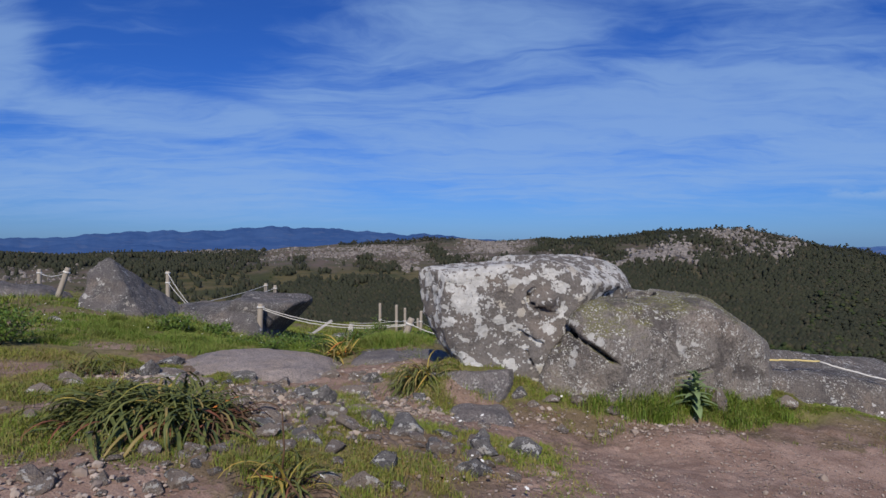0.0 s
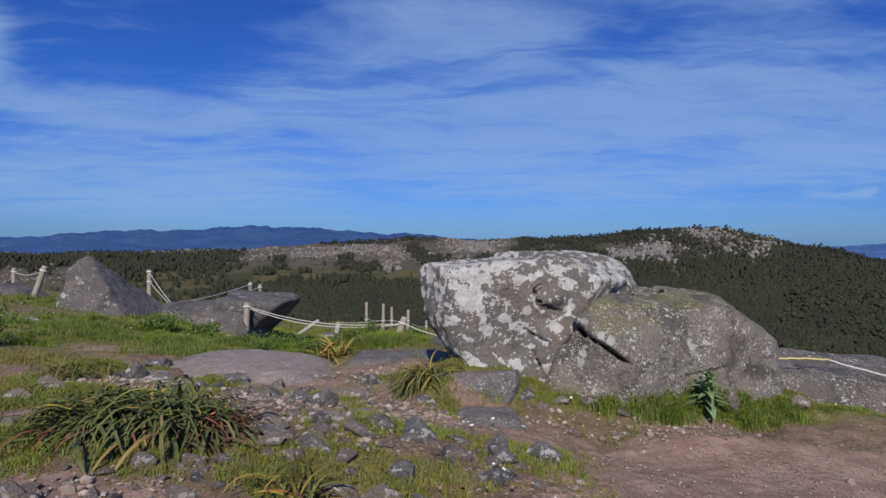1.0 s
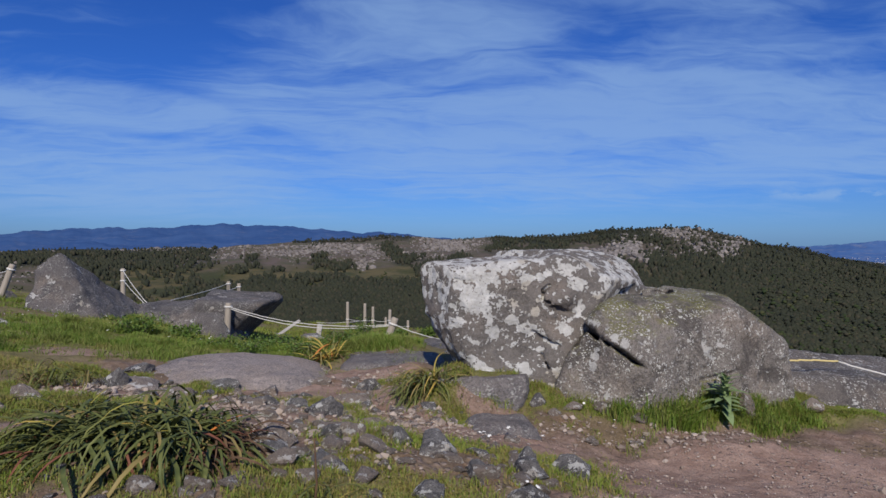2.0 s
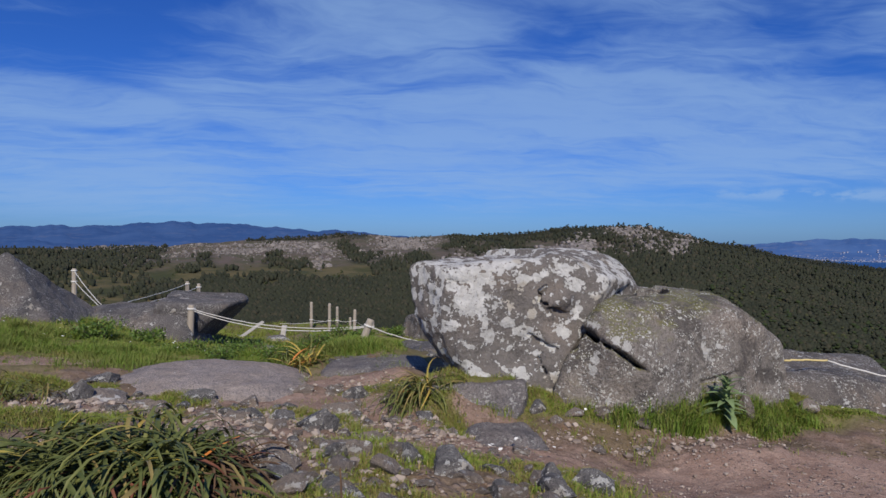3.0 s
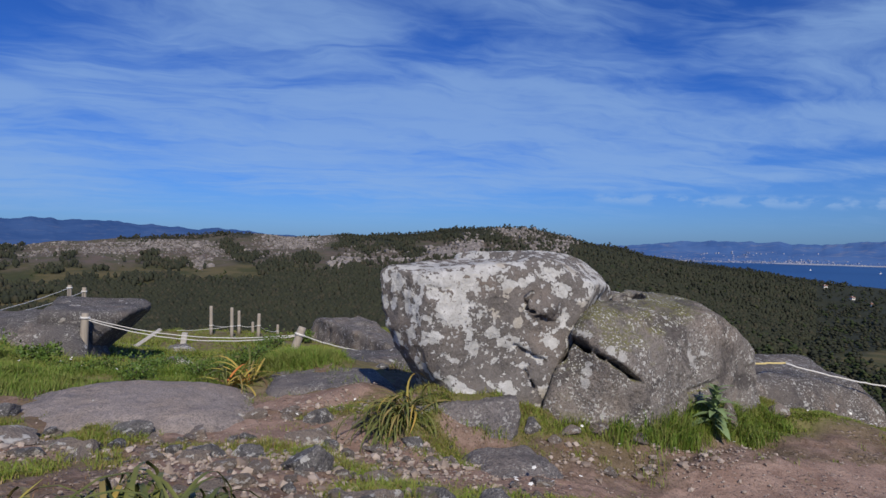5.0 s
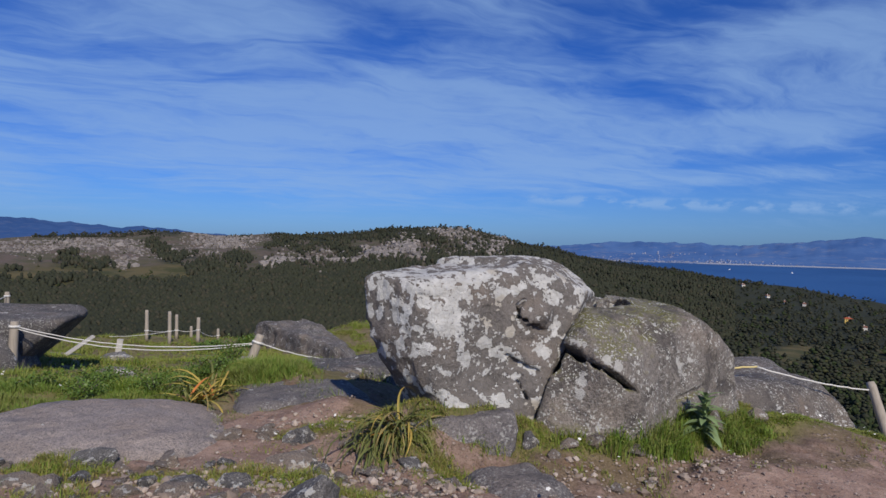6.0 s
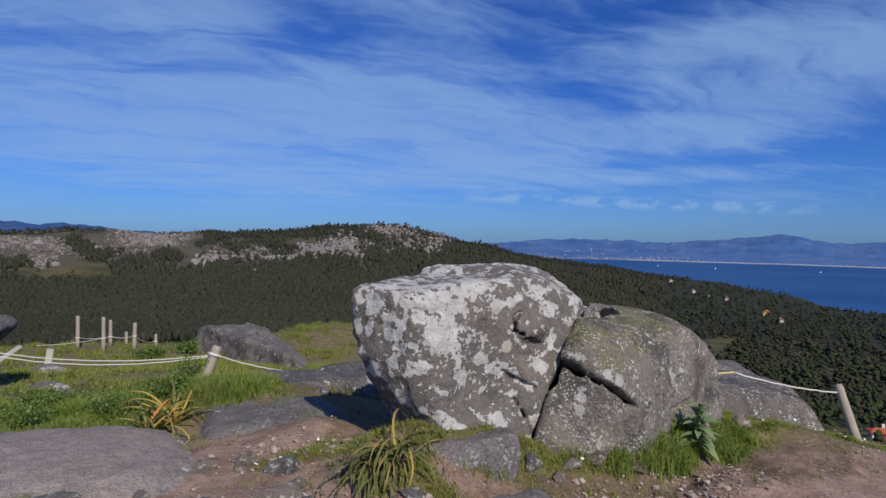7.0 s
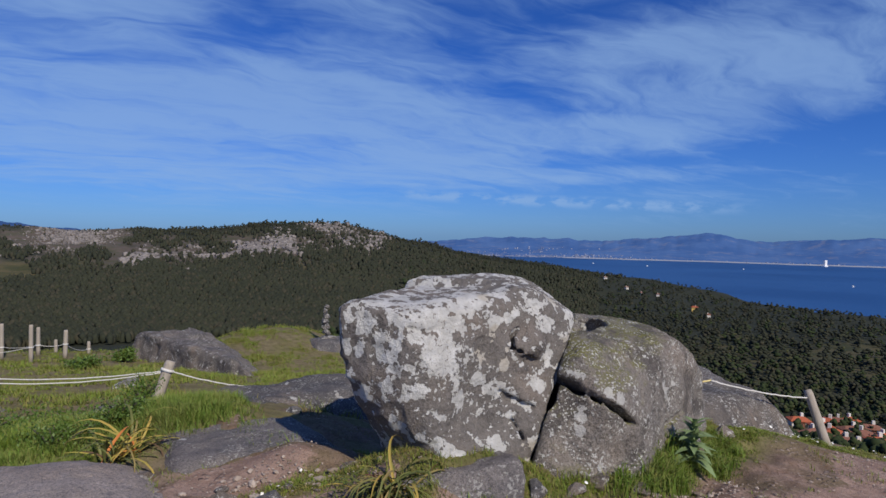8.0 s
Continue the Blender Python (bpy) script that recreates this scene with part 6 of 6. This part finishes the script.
def plant_wood(name, x, y, tall, shapes, mat, label, seed, sink=0.0):
    """Woods joined into one mesh."""
    rng = np.random.default_rng(seed)
    z = height(x, y) - sink
    pick = rng.integers(0, len(shapes), len(x))
    turn = rng.uniform(0, 6.283, len(x))
    vs, fs, count = [], [], 0
    for k, (v, f) in enumerate(shapes):
        i = np.nonzero(pick == k)[0]
        if not len(i):
            continue
        c, s = np.cos(turn[i])[:, None], np.sin(turn[i])[:, None]
        t = tall[i][:, None]
        w = np.stack([(v[None, :, 0] * c - v[None, :, 1] * s) * t + x[i][:, None], (v[None, :, 0] * s + v[None, :, 1] * c) * t + y[i][:, None], v[None, :, 2] * t + z[i][:, None]], -1)
        vs.append(w.reshape(-1, 3))
        fs.append((f[None] + (count + len(v) * np.arange(len(i)))[:, None, None]).reshape(-1, 3))
        count += len(v) * len(i)
    tagged(new("far_trees", mesh_np(name, np.concatenate(vs), np.concatenate(fs), mat, True)), label, "trees", kind="stuff")


def sky_places(n, az0, az1, el0, el1, rng):
    az, el = rng.uniform(az0, az1, n), rng.uniform(el0, el1, n)
    return az, el, range_of(az, el)


def range_of(az, el):
    """The range at which the far slope shows at that elevation."""
    ga, ge = np.arange(-48, 86, 1.0), np.arange(-17, 1.2, 0.1)
    out = np.zeros(len(az))
    for k, a in enumerate(ga):
        i = np.nonzero(np.abs(az - a) <= 0.5)[0]
        if not len(i):
            continue
        rr = np.geomspace(110, float(table(a, CREST_R)), 240)
        es = np.maximum.accumulate(elevation(np.full(len(rr), a), rr))
        out[i] = np.interp(el[i], es + np.arange(len(es)) * 1e-9, rr)
    return out


def woods():
    rng = np.random.default_rng(17)
    slim = [tree_shape(s, 3, 0.8, 0.52) for s in range(6)]
    round_ = [tree_shape(s + 10, 3, 0.6, 0.62) for s in range(6)]
    fine = [tree_shape(s + 20, 8, 0.8, 0.42) for s in range(6)]
    spires = [spire_shape(s + 40, 0.27 + 0.012 * s) for s in range(8)]
    # the slopes across the valley
    az, el, r = sky_places(70000, -44, 48, -9.0, 1.0, rng)
    crest = table(az, CREST)
    heath, meadow = far_zones(az, el)
    d = np.clip(1 - 1.15 * heath, 0, 1) * np.clip(1 - 1.05 * meadow, 0, 1) * (el < crest + 0.05)
    d *= np.where((az < -17) & (el > -2.2), 1.0, 1) * np.where((az < -26) & (el < -3.0), 0.25, 1)
    k = rng.random(len(az)) < d
    az, r = az[k], r[k] * rng.uniform(0.97, 1.03, k.sum())
    x, y = r * np.sin(np.radians(az)), 4 + r * np.cos(np.radians(az))
    plant_wood("valley_woods", x, y, rng.uniform(3.8, 6.4, len(x)) * (0.6 + 0.4 * r / 800) * np.where(r > 0.9 * table(az, CREST_R), 0.5, 1.0), spires, "tree", "dark mixed woods covering the far slopes", 1)
    # trees along the crest
    az = rng.uniform(-9.5, 50, 2600)
    keep = rng.random(2600) < np.where((az > -1) & (az < 8), 0.04, np.where((az > 19) & (az < 28), 0.5, 1.0))
    az = az[keep]
    r = table(az, CREST_R) * rng.uniform(0.94, 1.02, len(az))
    x, y = r * np.sin(np.radians(az)), 4 + r * np.cos(np.radians(az))
    plant_wood("crest_trees", x, y, rng.uniform(1.8, 3.8, len(x)) * np.where(rng.random(len(x)) < 0.12, 2.0, 1.0), round_, "tree", "trees standing along the crest of the hill", 2)
    # bushes on the heath and meadows
    az, el, r = sky_places(2600, -44, 34, -6.5, 0.9, rng)
    heath, meadow = far_zones(az, el)
    k = rng.random(len(az)) < np.maximum(heath * np.where((az > -1) & (az < 8.5), 0.12, 0.22), meadow * 0.28) * (el < table(az, CREST))
    az, r = az[k], r[k]
    x, y = r * np.sin(np.radians(az)), 4 + r * np.cos(np.radians(az))
    plant_wood("hill_bushes", x, y, rng.uniform(1.4, 3.2, len(x)), round_, "tree_light", "scattered bushes on heath and meadow", 3, 0.6)
    # the wooded slope down to the bay
    az, el, r = sky_places(10500, 30, 84, -15.2, -2.0, rng)
    heath, meadow = far_zones(az, el)
    d = (1 - 0.9 * meadow) * (el < table(az, CREST) - 0.02) * np.where((az > 60) & (el < -13.4) & (el > -16.6), 0.2, 1)
    k = rng.random(len(az)) < d
    az, r = az[k], r[k] * rng.uniform(0.98, 1.02, k.sum())
    x, y = r * np.sin(np.radians(az)), 4 + r * np.cos(np.radians(az))
    tall = rng.uniform(3.6, 6.4, len(x)) * np.clip(0.45 + r / 700, 0.5, 1.1)
    light = rng.random(len(x)) < np.clip(0.75 - r / 900, 0.15, 0.7)
    close = r < 330
    plant_wood("bay_woods", x[~light], y[~light], tall[~light], round_ + slim, "tree", "dense dark woods on the slope to the bay", 4)
    plant_wood("bay_woods_light", x[light & ~close], y[light & ~close], tall[light & ~close], round_, "tree_light", "lighter green trees on the slope to the bay", 5)
    plant_wood("bay_trees_near", x[light & close], y[light & close], tall[light & close], fine, "tree_light", "bright green trees below the hilltop", 6)
    # woods right under the brow on the bay side
    az, r = rng.uniform(20, 82, 1500), rng.uniform(95, 240, 1500)
    k = rng.random(1500) < np.where((az > 60) & (r > 150), 0.2, 0.8)
    az, r = az[k], r[k]
    x, y = r * np.sin(np.radians(az)), 4 + r * np.cos(np.radians(az))
    plant_wood("slope_trees", x, y, rng.uniform(3.0, 5.5, len(x)), fine, "tree_light", "green trees and scrub on the steep slope below", 7)


woods()


def outcrops():
    """Pale granite rocks strewn over the hills, joined."""
    rng = np.random.default_rng(23)
    az, el, size = [], [], []
    fields = [(-9.5, -1.25, 7.0, 0.55, 900, 2.2), (-5.0, -0.75, 3.0, 0.3, 220, 2.6), (-3.6, -2.4, 0.9, 0.35, 70, 2.4), (4.2, -0.45, 2.4, 0.45, 620, 3.0), (8.8, -2.4, 1.0, 0.45, 220, 3.2), (17.6, -1.5, 1.1, 0.5, 320, 4.2), (19.9, -0.6, 0.9, 0.45, 260, 4.0),
              (24.0, 0.45, 1.6, 0.35, 130, 3.4), (28.3, -0.6, 0.7, 0.45, 110, 3.8), (26.0, -0.6, 1.5, 0.7, 60, 3.2), (14.8, -2.1, 1.4, 0.25, 120, 3.0), (17.4, -4.3, 1.8, 0.12, 90, 2.6), (11.5, -1.6, 2.5, 0.5, 90, 2.4), (-33.0, -2.8, 3.5, 0.8, 130, 2.0), (-31.5, -0.95, 2.5, 0.25, 90, 2.4),
              (-20.0, -1.1, 3.0, 0.3, 110, 2.2), (0.0, -1.7, 4.0, 0.4, 160, 2.0), (12.6, -3.6, 0.8, 0.12, 40, 2.6), (22.0, -1.4, 1.5, 0.5, 60, 3.2)]
    for a, e, sa, se, n, s in fields:
        n = int(n * 2.6)
        az.append(rng.normal(a, sa * 0.6, n)), el.append(rng.normal(e, se * 0.65, n)), size.append(np.minimum((0.85 if s < 3.2 else 1.25) * s * np.exp(rng.normal(-0.85, 0.6, n)), 4.6))
    az, el, size = np.concatenate(az), np.concatenate(el), np.concatenate(size)
    el = np.minimum(el, table(az, CREST) - 0.06)
    r = range_of(az, el)
    x, y = r * np.sin(np.radians(az)), 4 + r * np.cos(np.radians(az))
    n, m = len(x), len(ICO)
    v = ICO[None] * rng.uniform(0.75, 1.15, (n, m, 1)) * (size[:, None, None] * rng.uniform(0.6, 1.5, (n, 1, 3)) * (1, 1, 0.75))
    v = np.sign(v) * np.minimum(np.abs(v), size[:, None, None] * rng.uniform(0.5, 0.9, (n, 1, 3)))
    v += np.stack([x, y, height(x, y) + 0.15 * size], 1)[:, None]
    f = (ICO_F[None] + m * np.arange(n)[:, None, None]).reshape(-1, 3)
    tagged(new("hill_rocks", mesh_np("hill_rocks", v.reshape(-1, 3), f, "far_rock", False)), "pale granite outcrops strewn over the hills", "rocks", kind="stuff")


outcrops()


def box_mesh(name, sx, sy, sz, mat, z0=0.0):
    bm = bmesh.new()
    bmesh.ops.create_cube(bm, size=1.0)
    bmesh.ops.scale(bm, vec=(sx, sy, sz), verts=bm.verts)
    bmesh.ops.translate(bm, vec=(0, 0, sz / 2 + z0), verts=bm.verts)
    return from_bm(name, bm, mat)


def gable_mesh(name, sx, sy, rise, mat, over=0.5):
    """A hipped tile roof with thickness."""
    bm = bmesh.new()
    x, y, t = sx / 2 + over, sy / 2 + over, 0.25
    ridge = max(sx / 2 - sy * 0.32, 0.3)
    lo = [bm.verts.new(p) for p in ((-x, -y, 0), (x, -y, 0), (x, y, 0), (-x, y, 0))]
    up = [bm.verts.new(p) for p in ((-x, -y, t), (x, -y, t), (x, y, t), (-x, y, t))]
    a, b = bm.verts.new((-ridge, 0, rise + t)), bm.verts.new((ridge, 0, rise + t))
    bm.faces.new(lo[::-1])
    for k in range(4):
        bm.faces.new((lo[k], lo[(k + 1) % 4], up[(k + 1) % 4], up[k]))
    for loop in ((up[0], up[1], b, a), (up[2], up[3], a, b), (up[1], up[2], b), (up[3], up[0], a)):
        bm.faces.new(loop)
    return from_bm(name, bm, mat)


def house_kind(sx, sy, tall, roof, wall, label):
    """A house with wall, roof, chimney, door and windows on both long sides, standing at the origin."""
    root = new("house")
    tagged(root, label, "house", "houses of the village")
    part("wall", box_mesh("wall", sx, sy, tall + 3.0, wall, -3.0), root)
    top = part("roof", gable_mesh("roof", sx, sy, sy * 0.26, roof), root, "", pose(0, 0, tall))
    part("chimney", box_mesh("chimney", 0.7, 0.7, 1.6, "wall"), top, "", pose(sx * 0.2, sy * 0.15, sy * 0.12))
    pane = box_mesh("window", 0.9, 0.12, 1.0, "glass")
    for k in range(3):
        for s in (-1, 1):
            part("window", pane, root, "", pose((k - 1) * sx * 0.3, s * (sy / 2 + 0.02), tall - 1.6))
    part("door", box_mesh("door", 1.1, 0.12, 2.1, "tile_dull"), root, "", pose(sx * 0.12, -(sy / 2 + 0.02), 0.0))
    return root


def place(az, el=None, r=None):
    r = float(range_of(np.array([az]), np.array([el]))[0]) if r is None else r
    x, y = r * math.sin(radians(az)), 4 + r * math.cos(radians(az))
    return x, y, float(height(x, y))


def village():
    kinds = [house_kind(4.6, 3.2, 1.7, "tile", "wall", "house with pale walls and an orange tiled roof"), house_kind(3.6, 3.1, 2.3, "tile", "wall", "two-storey house with pale walls and an orange tiled roof"),
             house_kind(5.0, 3.2, 1.5, "tile_dull", "wall", "low house with a weathered reddish tiled roof")]
    spots = [(62.7, -12.75, 0, 20), (64.6, -12.7, 1, -10), (66.2, -12.85, 2, 35), (65.6, -13.9, 2, 10), (67.9, -13.75, 1, 25), (69.2, -12.9, 0, -20), (66.9, -13.1, 2, 70), (68.6, -14.6, 0, 15), (70.5, -13.8, 1, 40), (63.6, -13.6, 2, 60), (71.5, -12.6, 0, 0), (64.9, -13.4, 0, 80), (70.2, -14.9, 2, 30), (69.6, -13.6, 0, 10), (66.0, -12.2, 0, 50), (67.4, -12.5, 2, 15), (68.2, -13.2, 0, 60), (65.1, -12.3, 2, 0), (67.0, -14.1, 0, -15), (69.0, -14.1, 2, 45), (66.5, -14.5, 1, 20), (64.2, -13.0, 0, 30), (70.9, -13.2, 2, 80)]
    used = set()
    for az, el, kind, turn in spots:
        x, y, z = place(az + 1.0, el - 1.5)
        m = pose(x, y, z, 0, 0, turn - az)
        if kind in used:
            copy_thing(kinds[kind], m)
        else:
            kinds[kind].matrix_world = m
            used.add(kind)
    gold = house_kind(6.5, 4.6, 3.0, "tile", "wall_yellow", "large yellow house among the trees")
    x, y, z = place(55.9, -5.9)
    gold.matrix_world = pose(x, y, z + 1.5, 0, 0, -40)
    low = house_kind(5, 3.8, 1.7, "tile_dull", "wall", "small pale house among the trees")
    x, y, z = place(53.0, -4.8)
    low.matrix_world = pose(x, y, z + 1.5, 0, 0, 30)
    for az, el in ((51.6, -4.75), (50.4, -4.35), (57.0, -6.3), (48.6, -3.7)):
        x, y, z = place(az, el)
        copy_thing(low, pose(x, y, z + 1.5, 0, 0, az * 7 % 180))


village()


def far_town():
    """The town along the far shore: many tiny blocks, joined; the pale beach below it."""
    rng = np.random.default_rng(29)
    n = 1500
    az = np.concatenate([rng.normal(42, 4.0, 820), rng.uniform(36, 74, 680)])
    back = np.abs(rng.normal(0, 1, n)) * np.where(np.arange(n) < 820, 0.17, 0.08)
    r = 2990 + 1250 * back
    x, y = r * np.sin(np.radians(az)), r * np.cos(np.radians(az))
    t = np.clip(back, 0, 1)
    top = EYE_Z + 4250 * np.tan(np.radians(-0.1))
    z = -92 + (top + 92) * smooth01(t) ** 1.15
    w, d, h = rng.uniform(4, 10, n), rng.uniform(3, 8, n), rng.uniform(1.6, 3.4, n) * np.where(rng.random(n) < 0.08, 1.8, 1)
    cube = np.array([(a, b, c) for a in (-0.5, 0.5) for b in (-0.5, 0.5) for c in (0, 1)])
    cf = np.array([(0, 1, 3, 2), (4, 6, 7, 5), (0, 4, 5, 1), (2, 3, 7, 6), (0, 2, 6, 4), (1, 5, 7, 3)])
    v = cube[None] * np.stack([w, d, h + 4], 1)[:, None] + np.stack([x, y, z - 4], 1)[:, None]
    f = (cf[None] + 8 * np.arange(n)[:, None, None]).reshape(-1, 4)
    tagged(new("far_town", mesh_np("far_town", v.reshape(-1, 3), f, "far_town", False)), "pale town strung along the far shore", "town", kind="stuff")
    a = np.radians(np.arange(45, 75, 0.25))
    wob = 8 * np.sin(a * 90) + 14 * np.sin(a * 33)
    inner, outer = 2945 + wob, 2972 + wob
    v = np.concatenate([np.stack([inner * np.sin(a), inner * np.cos(a), 0 * a - 89.6], 1), np.stack([outer * np.sin(a), outer * np.cos(a), 0 * a - 86.0], 1)])
    k = np.arange(len(a) - 1)
    f = np.stack([k, k + 1, k + 1 + len(a), k + len(a)], 1)[:, ::-1]
    tagged(new("beach", mesh_np("beach", v, f, "sand")), "long pale sandy beach on the far shore", "beach", kind="structure")
    # a tall white ship in the bay, and small boats
    x, y = 2860 * math.sin(radians(65.2)), 2860 * math.cos(radians(65.2))
    ship = new("ship")
    ship.location = (x, y, -90)
    tagged(ship, "tall white ship lying in the bay", "ship")
    part("hull", box_mesh("hull", 26, 10, 6, "white", -1), ship)
    part("deckhouse", box_mesh("deckhouse", 17, 8, 21, "white", 4), ship)
    for az, r in ((59.5, 2300), (67.0, 1600), (52.0, 2300), (47.5, 2400)):
        boat = new("boat")
        boat.location = (r * math.sin(radians(az)), r * math.cos(radians(az)), -90)
        tagged(boat, "small white boat on the blue water", "boat", "boats in the bay")
        part("hull", box_mesh("hull", 7, 2.5, 1.6, "white", -0.4), boat)
        part("cabin", box_mesh("cabin", 2.5, 2, 2.0, "white", 1.1), boat)


M["sand"] = plain("beach_sand", (0.26, 0.29, 0.36), (0.38, 0.39, 0.43), 0.02, bump=0.0)
far_town()
